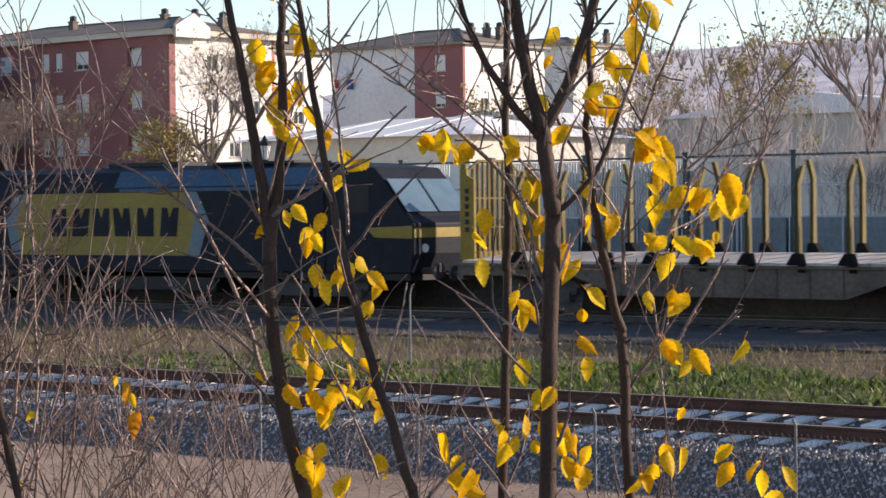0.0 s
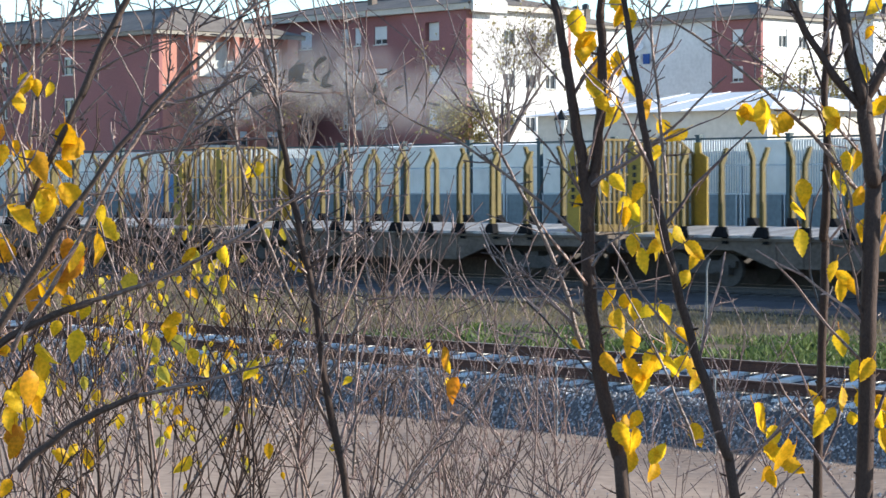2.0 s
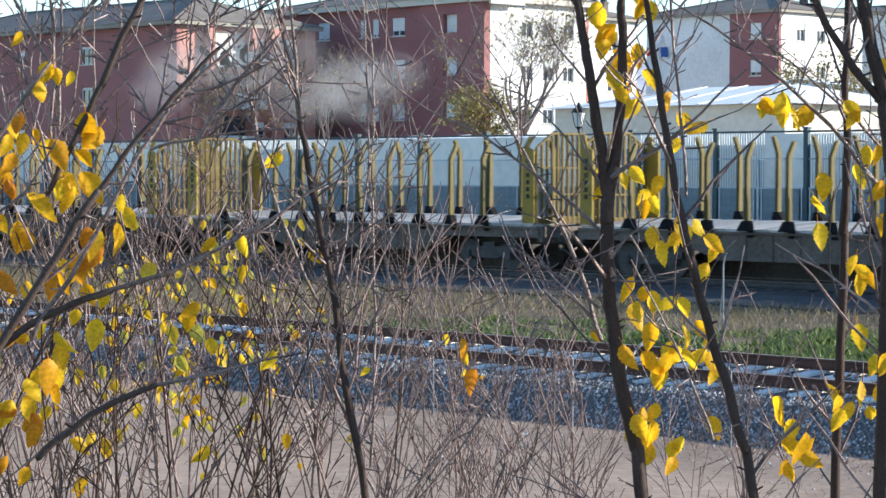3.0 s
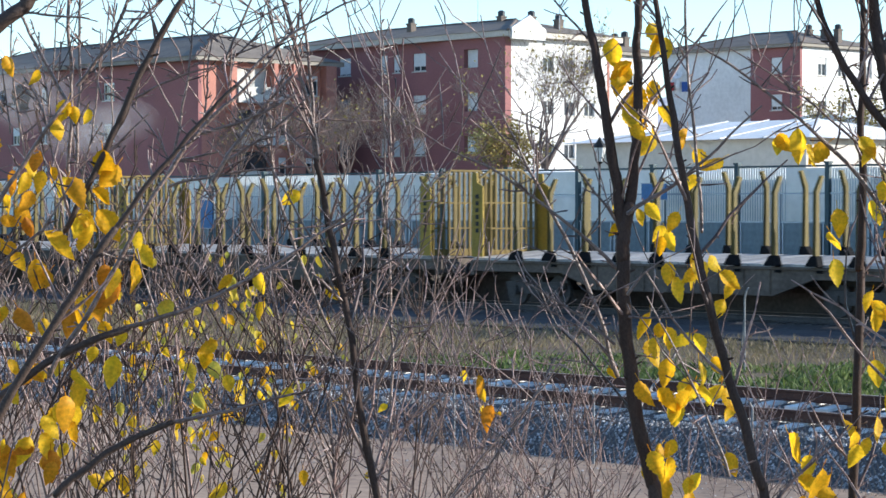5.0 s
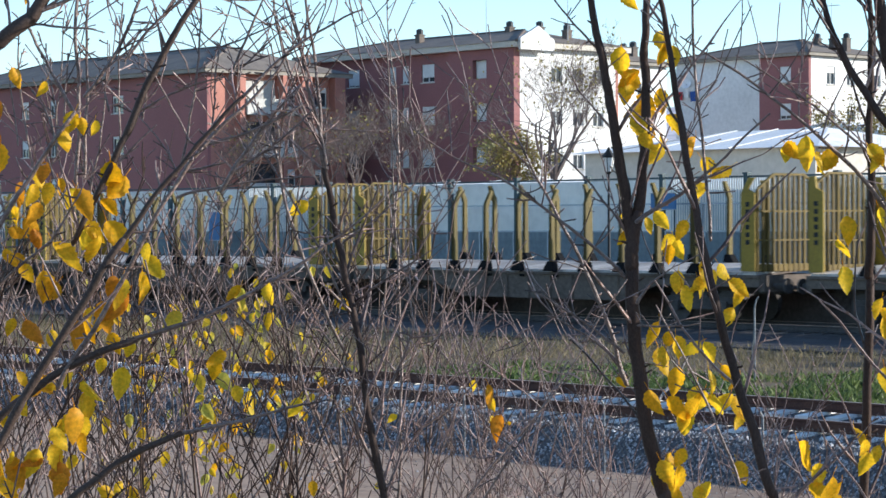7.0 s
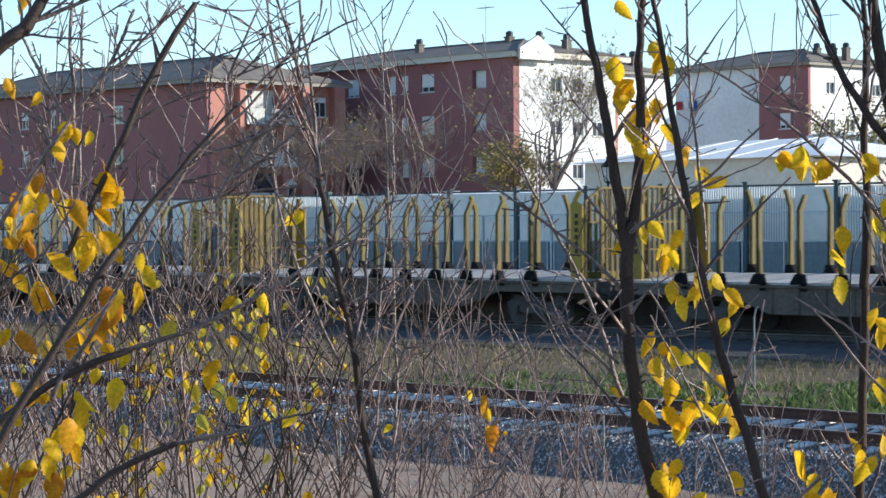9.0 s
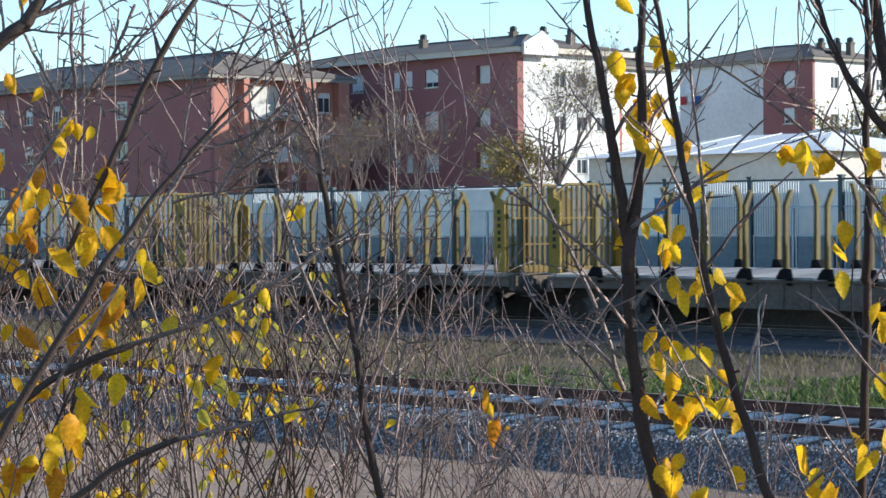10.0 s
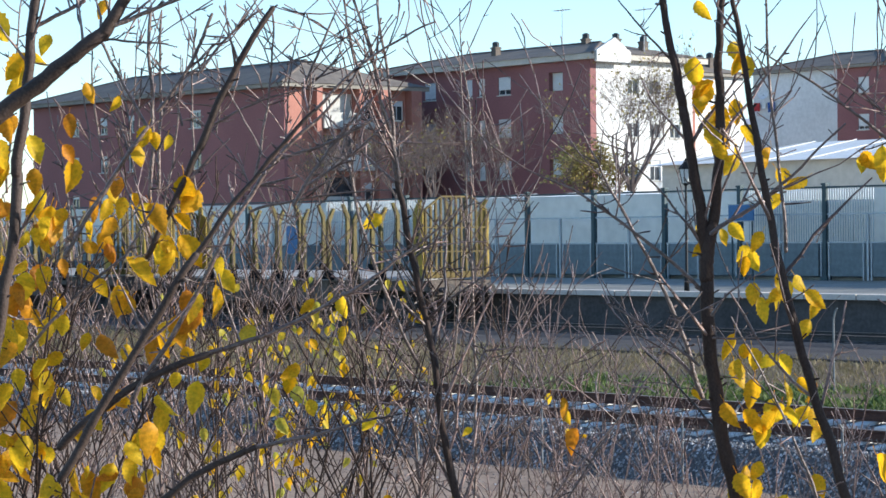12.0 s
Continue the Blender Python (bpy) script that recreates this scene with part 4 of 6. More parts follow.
def bogie(parent, x, spacing=1.8):
    g = Geo()
    for s in (-1, 1):
        y = s * 1.0
        g.prism([(x - spacing / 2 - 0.35, 0.55), (x - 0.45, 0.36), (x + 0.45, 0.36), (x + spacing / 2 + 0.35, 0.55), (x + spacing / 2 + 0.35, 0.72), (x - spacing / 2 - 0.35, 0.72)], y - 0.06, y + 0.06)
        for k in (-1, 1):
            g.box(x + k * spacing / 2 - 0.16, x + k * spacing / 2 + 0.16, y - 0.14, y + 0.14, 0.34, 0.60)
    g.box(x - 0.25, x + 0.25, -1.0, 1.0, 0.45, 0.85)
    b = part("bogie", g, BOGIE, parent, "dark oily bogie frame")
    for k in (-1, 1):
        for s in (-1, 1):
            shared("wheel", WHEEL, b, pose(x + k * spacing / 2, s * 0.84, 0.46))
    return b


def stake_mesh():
    """An upright stake: two flanges with a web, its top bent sharply inwards."""
    g = Geo()
    side = [(-0.085, 0.0), (0.085, 0.0), (0.07, 1.90), (-0.18, 2.34), (-0.27, 2.30), (-0.065, 1.82)]
    for dx in (-0.055, 0.035):
        g.sheath(side, dx, dx + 0.02)
    g.sheath([(0.0, 0.0), (0.04, 0.0), (0.03, 1.88), (-0.19, 2.31), (-0.22, 2.29), (-0.01, 1.85)], -0.035, 0.035)
    return g.mesh("stake", STAKE_PAINT)


def foot_mesh():
    g = Geo().prism([(-0.15, -0.12), (0.27, -0.12), (0.27, -0.07), (0.10, 0.17), (-0.10, 0.17), (-0.15, -0.05)], -0.12, 0.12)
    g.box(-0.10, 0.10, -0.14, -0.115, -0.30, -0.10)
    return g.mesh("stake_foot", FOOT_BLACK)


STAKE, FOOT = stake_mesh(), foot_mesh()
BAR = Geo().box(-0.04, 0.04, -0.038, 0.038, 0, 1).mesh("bar", YELLOW_SHADED)
MARK = Geo().box(-0.07, 0.07, -0.004, 0.004, 0, 0.13).mesh("mark", BLACK)
PLANK = Geo().box(0, (BODY - 0.2) / 34 - 0.03, -1.36, 1.36, 1.36, 1.43, 0.20).mesh("plank", DECK)


def bulkhead_top(y):
    """Height of the end wall over its width: level amid, dropping at the corners."""
    return 4.12 - 0.42 * max(0.0, abs(y) - 0.66) / 0.66


def bulkhead(parent, x, inward):
    """End wall of yellow upright bars under a top rail with dropped corners, and a marked plate at each side."""
    g = Geo()
    line = (-1.34, -0.66, 0.66, 1.34)
    for ya, yb in zip(line, line[1:]):
        za, zb = bulkhead_top(ya), bulkhead_top(yb)
        k = len(g.v)
        g.v += [(x + dx, y, z + dz) for dx in (-0.035, 0.035) for y, z in ((ya, za), (yb, zb)) for dz in (0.0, 0.06)]
        g.f += [tuple(k + i for i in q) for q in ((0, 2, 3, 1), (5, 7, 6, 4), (1, 3, 7, 5), (4, 6, 2, 0), (0, 1, 5, 4), (6, 7, 3, 2))]
    for z in (2.3, 3.1):
        g.box(x - 0.03, x + 0.03, -1.36, 1.36, z, z + 0.045)
    b = part("bulkhead", g, YELLOW_SHADED, parent, "yellow barred end wall with dropped corners")
    for i in range(13):
        y = -1.32 + i * 0.22
        shared("bar", BAR, b, pose(x, y, 1.45) @ Matrix.Diagonal((1, 1, bulkhead_top(y) - 1.45, 1)))
    part("sheet", Geo().box(x - 0.02, x + 0.02, -1.34, 1.34, 1.46, 1.66), YELLOW_SHADED, b, "yellow lower sheet")
    for s in (-1, 1):
        x0, x1 = sorted((x, x + inward * 0.50))
        xm = x if inward > 0 else x - 0.22
        outline = [(x0, 1.46), (x1, 1.46), (x1, 3.62), ((x0 + x1) / 2, 3.74), (xm + 0.22, 4.05), (xm, 4.05), (x0, 3.62)]
        p = part("corner_plate", Geo().prism(outline, s * 1.42 - 0.03, s * 1.42 + 0.03), YELLOW, b, "yellow corner plate with dark marks")
        for i in range(6):
            shared("mark", MARK, p, pose((x0 + x1) / 2, s * 1.455, 2.2 + i * 0.21))


def timber_wagon():
    """Flat timber wagon; its space starts at the front end, on the rail, amid the track."""
    w = empty("timber_wagon", pose(0, 0, 0), "empty flat timber wagon with yellow stakes and end walls", "wagon", "timber wagons")
    deck = part("deck", Geo().box(0.1, BODY - 0.1, -1.34, 1.34, 1.30, 1.352, 0.20), WAGON_GREY, w, "plank deck on steel bearers")
    for i in range(34):
        shared("plank", PLANK, deck, pose(0.1 + (BODY - 0.2) * i / 34, 0, 0))
    sole = Geo()
    for s in (-1, 1):
        y = s * 1.3
        sole.prism([(0, 1.36), (0, 1.02), (3.9, 1.02), (5.3, 0.55), (BODY - 5.3, 0.55), (BODY - 3.9, 1.02), (BODY, 1.02), (BODY, 1.36)], y - 0.05, y + 0.05)
        for i in range(8):
            x = 5.4 + i * (BODY - 10.8) / 7
            sole.box(x - 0.03, x + 0.03, y + s * 0.05, y + s * 0.09, 0.58, 1.34)
        sole.box(0, BODY, y + s * 0.05, y + s * 0.12, 1.28, 1.35)
    part("sole_bar", sole, WAGON_GREY, w, "grey fish-bellied side girder", bevel=0.01)
    part("centre_sill", Geo().box(0.1, BODY - 0.1, -0.35, 0.35, 0.8, 1.34), BOGIE, w)
    part("headstock", Geo().box(-0.12, 0.06, -1.3, 1.3, 0.9, 1.36), WAGON_GREY, w)
    part("headstock", Geo().box(BODY - 0.06, BODY + 0.12, -1.3, 1.3, 0.9, 1.36), WAGON_GREY, w)
    for x, d in ((-0.12, -1), (BODY + 0.12, 1)):
        for s in (-1, 1):
            part("buffer", Geo().tube([(x, s * 0.87, 1.06), (x + d * 0.45, s * 0.87, 1.06), (x + d * 0.45, s * 0.87, 1.06), (x + d * 0.52, s * 0.87, 1.06)], [0.09, 0.09, 0.22, 0.21], 12), BOGIE, w)
    part("coupling", Geo().tube([(BODY + 0.1, 0, 1.0), (BODY + 0.8, 0, 0.9), (BODY + GAP - 0.1, 0, 1.0)], [0.06, 0.06, 0.06], 6), BOGIE, w)
    bogie(w, 2.5)
    bogie(w, BODY - 2.5)
    bulkhead(w, 0.1, 1)
    bulkhead(w, BODY - 0.1, -1)
    for i in range(10):
        x = 2.2 + i * (BODY - 4.4) / 9
        for s in (-1, 1):
            m = pose(x, s * 1.53, 1.5 + (0.2 if s > 0 else 0.0), 0, 0, 180 if s < 0 else 0)
            st = shared("stake", STAKE, w, m)
            shared("stake_foot", FOOT, st, pose(0, 0, 0))
    return w


def locomotive():
    """Heavy diesel; its space starts at its rear face, on the rail, and it reaches back along -x."""
    loco = empty("diesel_locomotive", pose(0, 0, 0), "dark navy diesel locomotive with a large yellow side panel", "locomotive")
    L = 22.0
    sect = [(-1.45, 1.05), (1.45, 1.05), (1.45, 3.55), (1.15, 4.05), (0.6, 4.22), (-0.6, 4.22), (-1.15, 4.05), (-1.45, 3.55)]
    part("body", Geo().sheath(sect, -L + 3.4, -3.4), NAVY, loco, "dark navy body sides", bevel=0.03)
    for a, d in ((-3.4, 1), (-L + 3.4, -1)):
        g = Geo()
        outline = [(0, 1.05), (3.2, 1.05), (3.35, 1.6), (3.35, 2.45), (3.1, 2.65), (2.2, 3.72), (1.9, 4.02), (0, 4.2)]
        g.prism([(a + d * u, w) for u, w in (outline if d > 0 else outline[::-1])], -1.42, 1.42)
        cab = part("cab", g, NAVY, loco, "dark navy cab with a raked front", bevel=0.04)
        p0, p1 = Vector((a + d * 3.04, 0, 2.74)), Vector((a + d * 2.26, 0, 3.67))
        off = Vector((d * 0.035, 0, 0.03))
        for s in (-1, 1):
            y0, y1 = sorted((s * 0.05, s * 1.34))
            part("windscreen", Geo().quad(*[q + off + Vector((0, y, 0)) for q, y in ((p0, y0), (p0, y1), (p1, y1), (p1, y0))]), WINDSCREEN, cab, "pale sky-reflecting windscreen")
        part("nose_band", Geo().box(*sorted((a + d * 3.352, a + d * 3.36)), -1.40, 1.40, 2.05, 2.32), LOCO_YELLOW, cab, "yellow band on the nose")
        for s in (-1, 1):
            part("cab_window", Geo().box(*sorted((a + d * 0.7, a + d * 1.7)), s * 1.424 - 0.004, s * 1.424 + 0.004, 2.75, 3.5), BLACK, cab)
            part("side_band", Geo().prism([(a + d * u, z) for u, z in ([(1.6, 2.32), (1.9, 2.05), (3.3, 2.02), (3.3, 2.38)])][::d], s * 1.426 - 0.004, s * 1.426 + 0.004), LOCO_YELLOW, cab)
            part("headlight", Geo().tube([(a + d * 3.33, s * 0.95, 1.75), (a + d * 3.39, s * 0.95, 1.75)], [0.13, 0.12], 12), BLIND, cab)
            part("buffer", Geo().tube([(a + d * 3.2, s * 0.87, 1.12), (a + d * 3.75, s * 0.87, 1.12), (a + d * 3.75, s * 0.87, 1.12), (a + d * 3.82, s * 0.87, 1.12)], [0.1, 0.1, 0.24, 0.23], 12), BOGIE, loco)
    for s in (-1, 1):
        y = s * 1.456
        w = 0.006
        part("side_panel", Geo().prism([(-16.9, 2.6), (-16.4, 3.42), (-9.2, 3.42), (-8.7, 2.6), (-9.0, 1.50), (-16.6, 1.50)], y - w, y + w), LOCO_YELLOW, loco, "large yellow side panel")
        part("chevron", Geo().prism([(-8.7, 2.6), (-9.2, 3.42), (-8.6, 3.42), (-8.1, 2.6), (-8.5, 1.50), (-9.0, 1.50)], y - w, y + w), PALE_BLUE, loco, "pale blue edge stripe")
        part("chevron", Geo().prism([(-16.9, 2.6), (-16.6, 1.50), (-17.1, 1.50), (-17.4, 2.6), (-17.0, 3.42), (-16.4, 3.42)], y - w, y + w), PALE_BLUE, loco, "pale blue edge stripe")
        part("upper_stripe", Geo().box(-12.0, -3.6, y - w, y + w, 3.435, 3.545), SKY_BLUE, loco, "blue upper stripe")
        roof = Geo().sheath([(s * 1.46, 3.56), (s * 1.17, 4.05), (s * 1.19, 4.07), (s * 1.48, 3.58)][::s], -12.2, -3.7)
        part("roof_panel", roof, SKY_BLUE, loco, "blue roof edge panel")
        for i in range(6):
            a, lo, hi = -15.2 + i * 1.0, y + s * w * 2 - 0.003, y + s * w * 2 + 0.003
            lean = (0.0, 0.10, 0.0, -0.10, 0.0, 0.10)[i]
            logo = Geo().prism([(a, 2.08), (a + 0.74, 2.08), (a + 0.74 + lean, 2.95), (a + 0.5 + lean, 2.95), (a + 0.37 + lean / 2, 2.62), (a + 0.24 + lean, 2.95), (a + lean, 2.95)], lo, hi)
            part("emblem", logo, NAVY, loco, "dark block shape on the yellow panel")
    part("exhaust_hood", Geo().box(-13.5, -10.2, -0.55, 0.55, 4.2, 4.36), BLACK, loco, bevel=0.04)
    part("roof_fan", Geo().box(-8.6, -5.2, -0.8, 0.8, 4.2, 4.30), BLACK, loco, bevel=0.04)
    part("fuel_tank", Geo().box(-14.0, -8.0, -1.3, 1.3, 0.4, 1.04), BLACK, loco, bevel=0.06)
    part("frame", Geo().box(-L + 0.3, -0.3, -1.3, 1.3, 0.85, 1.048), BLACK, loco)
    for x in (-4.3, -L + 4.3):
        bogie(loco, x - 0.9, 1.8)
        bogie(loco, x + 1.0, 1.7)
    return loco


loco = locomotive()
wagons = [timber_wagon()]
for i in range(12):
    wagons.append(copy_thing(wagons[0], pose(0, 0, 0)))


def smoke_material():
    m = bpy.data.materials.new("thin_exhaust_smoke")
    m.use_nodes = True
    n, l = m.node_tree.nodes, m.node_tree.links
    n.remove(n["Principled BSDF"])
    dif, clear, mix = n.new("ShaderNodeBsdfDiffuse"), n.new("ShaderNodeBsdfTransparent"), n.new("ShaderNodeMixShader")
    dif.inputs[0].default_value = (0.60, 0.58, 0.58, 1)
    tc, noi, rng = n.new("ShaderNodeTexCoord"), n.new("ShaderNodeTexNoise"), n.new("ShaderNodeMapRange")
    noi.inputs["Scale"].default_value, noi.inputs["Detail"].default_value = 0.55, 2
    l.new(tc.outputs["Object"], noi.inputs["Vector"]), l.new(noi.outputs["Fac"], rng.inputs[0])
    rng.inputs[1].default_value, rng.inputs[2].default_value = 0.30, 0.75
    rng.inputs[3].default_value, rng.inputs[4].default_value = 0.055, 0.14
    turn, flat, ball, soft, dense = n.new("ShaderNodeMapping"), n.new("ShaderNodeMapping"), n.new("ShaderNodeTexGradient"), n.new("ShaderNodeMapRange"), n.new("ShaderNodeMath")
    turn.inputs["Rotation"].default_value = (0, 0, radians(-46))
    flat.inputs["Scale"].default_value = (0.54, 0.0, 0.92)
    ball.gradient_type = "SPHERICAL"
    soft.interpolation_type = "SMOOTHSTEP"
    soft.inputs[1].default_value, soft.inputs[2].default_value = 0.02, 0.75
    l.new(tc.outputs["Object"], turn.inputs[0]), l.new(turn.outputs[0], flat.inputs[0]), l.new(flat.outputs[0], ball.inputs[0])
    l.new(ball.outputs["Fac"], soft.inputs[0])
    dense.operation = "MULTIPLY"
    l.new(soft.outputs[0], dense.inputs[0]), l.new(rng.outputs[0], dense.inputs[1])
    tra, lit = n.new("ShaderNodeBsdfTranslucent"), n.new("ShaderNodeMixShader")
    tra.inputs[0].default_value = (0.60, 0.58, 0.58, 1)
    l.new(dif.outputs[0], lit.inputs[1]), l.new(tra.outputs[0], lit.inputs[2])
    l.new(dense.outputs[0], mix.inputs[0]), l.new(clear.outputs[0], mix.inputs[1]), l.new(lit.outputs[0], mix.inputs[2])
    l.new(mix.outputs[0], n["Material Output"].inputs[0])
    return m


SMOKE = smoke_material()


def smoke_puff(seed):
    """A loose bunch of thin lumpy wisps, long along the train, small enough to start inside the engine room."""
    rnd = random.Random(seed)
    puff = empty("smoke_puff", pose(0, 0, 0), "thin grey diesel exhaust puff drifting over the train", "smoke", "exhaust puffs")
    for i in range(2):
        bm = bmesh.new()
        bmesh.ops.create_icosphere(bm, subdivisions=4, radius=rnd.uniform(0.72, 0.85))
        at = Vector((i * 1.8 - 0.9, 0.0, (i - 0.5) * 0.7))
        o = rnd.uniform(0, 50)
        for v in bm.verts:
            k = 1 + 0.34 * noise.noise(v.co * 2.0 + Vector((o, 0, 0))) + 0.09 * noise.noise(v.co * 5.0 + Vector((0, o, 0)))
            v.co = Vector((v.co.x * 2.9, v.co.y * 0.9, v.co.z * 1.3)) * k
        me = bpy.data.meshes.new("wisp")
        bm.to_mesh(me)
        bm.free()
        me.polygons.foreach_set("use_smooth", [True] * len(me.polygons))
        me.materials.append(SMOKE)
        w = new("wisp", me)
        w.parent = puff
        w.matrix_basis = Matrix.Translation(at)
    return puff


puffs = [smoke_puff(60 + i) for i in range(6)]

# ---- bushes before the camera ----
YAW = radians(48.13)
RIGHT, AHEAD = Vector((math.cos(YAW), math.sin(YAW), 0)), Vector((-math.sin(YAW), math.cos(YAW), 0))


def bush_point(a, h, b):
    """a metres to the right, b metres ahead, h up."""
    return Vector((0, 0, h)) + RIGHT * a + AHEAD * b


def limb(g, rnd, p0, p1, bow, r0, r1, sides=7, steps=14, knobs=True):
    """A limb from p0 to p1, bowed sideways, with small knobs; gives back its line."""
    way = p1 - p0
    side = way.cross(AHEAD).normalized()
    pts, rad = [], []
    s1, s2 = rnd.uniform(0, 9), rnd.uniform(0, 9)
    for i in range(steps + 1):
        k = i / steps
        w = way.length * 0.008
        q = p0 + way * k + side * (bow * 4 * k * (1 - k) + w * noise.noise((s1, k * 5, 0)) * 2) + AHEAD * (w * 4 * noise.noise((s2, k * 3, 1)))
        pts.append(q)
        r = r0 + (r1 - r0) * k
        rad.append(r * (1.0 + (0.14 * rnd.random() if knobs and i % 2 else 0.0)))
    # rounded ends
    first, last = (pts[0] - pts[1]).normalized() * rad[0], (pts[-1] - pts[-2]).normalized() * rad[-1]
    line = [pts[0] + first * 0.95, pts[0] + first * 0.6] + pts + [pts[-1] + last * 0.6, pts[-1] + last * 0.95]
    g.tube(line, [rad[0] * 0.25, rad[0] * 0.8] + rad + [rad[-1] * 0.8, rad[-1] * 0.25], sides)
    return pts, rad


def side_twigs(g, rnd, pts, rad, count, length, tips, up=0.5, sub=True):
    """Thin twigs off a limb, each with buds and at times a fork."""
    for i in range(count):
        k = rnd.randint(1, len(pts) - 2)
        p = pts[k].lerp(pts[k + 1], rnd.random())
        along = (pts[k + 1] - pts[k]).normalized()
        way = (RIGHT * rnd.choice((-1, 1)) * rnd.uniform(0.35, 1.0) + AHEAD * rnd.gauss(0, 0.4) + Vector((0, 0, 1)) * rnd.gauss(up + 0.15, 0.28) + along * 0.6).normalized()
        ln = length * rnd.uniform(0.35, 1.25)
        twig(g, rnd, p, way, ln, min(rad[k] * 0.55, 0.0026 + ln * 0.005), tips, 1 if sub else 0)


def twig(g, rnd, p, way, ln, r, tips, forks):
    steps = max(3, int(ln / 0.05))
    pts, rad = [p], [r]
    d = way.copy()
    for i in range(steps):
        d = (d + Vector((rnd.gauss(0, 0.12), rnd.gauss(0, 0.12), rnd.gauss(0.05, 0.12)))).normalized()
        pts.append(pts[-1] + d * ln / steps)
        rad.append(max(0.0013, r * (1 - 0.62 * (i + 1) / steps)) * (1.35 if rnd.random() < 0.3 else 1.0))
    g.tube(pts, rad, 4)
    tips.append(pts[-1])
    for i in range(1, steps):
        if rnd.random() < 0.55:
            e = (d + Vector((rnd.gauss(0, 0.8), rnd.gauss(0, 0.8), rnd.gauss(0, 0.8)))).normalized()
            g.tube([pts[i], pts[i] + e * rnd.uniform(0.006, 0.016)], [rad[i] * 0.9, rad[i] * 0.5], 3)
        if forks and rnd.random() < 0.28:
            e = (d + Vector((rnd.gauss(0, 0.6), rnd.gauss(0, 0.6), rnd.gauss(0.1, 0.5)))).normalized()
            twig(g, rnd, pts[i], e, ln * rnd.uniform(0.25, 0.6), rad[i] * 0.7, tips, forks - 1)


def leaf_mesh(seed, mat):
    """A pointed oval blade, one unit long, folded along its midrib and curled, with a stalk."""
    rnd = random.Random(seed)
    g = Geo()
    n = 13
    curl, fold = rnd.uniform(-0.5, 0.55), rnd.uniform(0.15, 0.65)
    rows = []
    for i in range(n + 1):
        k = i / n
        w = 0.32 * math.sin(math.pi * k ** 0.78) ** 0.85 * (1.0 - 0.22 * k) + 0.004
        w *= 1 + (0.09 if i % 2 else -0.06) + 0.05 * rnd.uniform(-1, 1)
        z = curl * k * k + 0.03 * math.sin(k * 7 + seed)
        rows.append(len(g.v))
        g.v += [(k, -w, z + fold * w), (k, -w * 0.5, z + fold * w * 0.4), (k, 0, z), (k, w * 0.5, z + fold * w * 0.4), (k, w, z + fold * w)]
    for a, b in zip(rows, rows[1:]):
        for j in range(4):
            g.f.append((a + j, b + j, b + j + 1, a + j + 1))
    g.tube([(-0.28, 0, 0.04), (-0.1, 0, 0.0), (0.02, 0, 0.002)], [0.012, 0.010, 0.012], 4)
    return g.mesh("leaf", mat, True)


LEAVES = [leaf_mesh(i, LEAF) for i in range(9)]
LEAVES_ORANGE = [leaf_mesh(20 + i, LEAF_ORANGE) for i in range(3)]
LEAVES_LIME = [leaf_mesh(40 + i, LEAF_LIME) for i in range(3)]


def hang_leaf(bush, rnd, p, size, meshes):
    """A leaf that droops, its tip down, its face turned some way about upright."""
    tip = (Vector((0, 0, -1)) + RIGHT * rnd.gauss(0, 0.55) + AHEAD * rnd.gauss(0, 0.35)).normalized()
    face = AHEAD * rnd.choice((-1, 1)) + RIGHT * rnd.gauss(0, 0.65) + Vector((0, 0, rnd.gauss(0.2, 0.4)))
    side = face.cross(tip).normalized()
    face = tip.cross(side)
    turn = Matrix((tip, side, face)).transposed().to_4x4()
    m = Matrix.Translation(p - bush.matrix_basis.translation) @ turn @ Matrix.Scale(size, 4) @ Matrix.Translation((-0.45, 0, 0))
    shared("leaf", rnd.choice(meshes), bush, m)


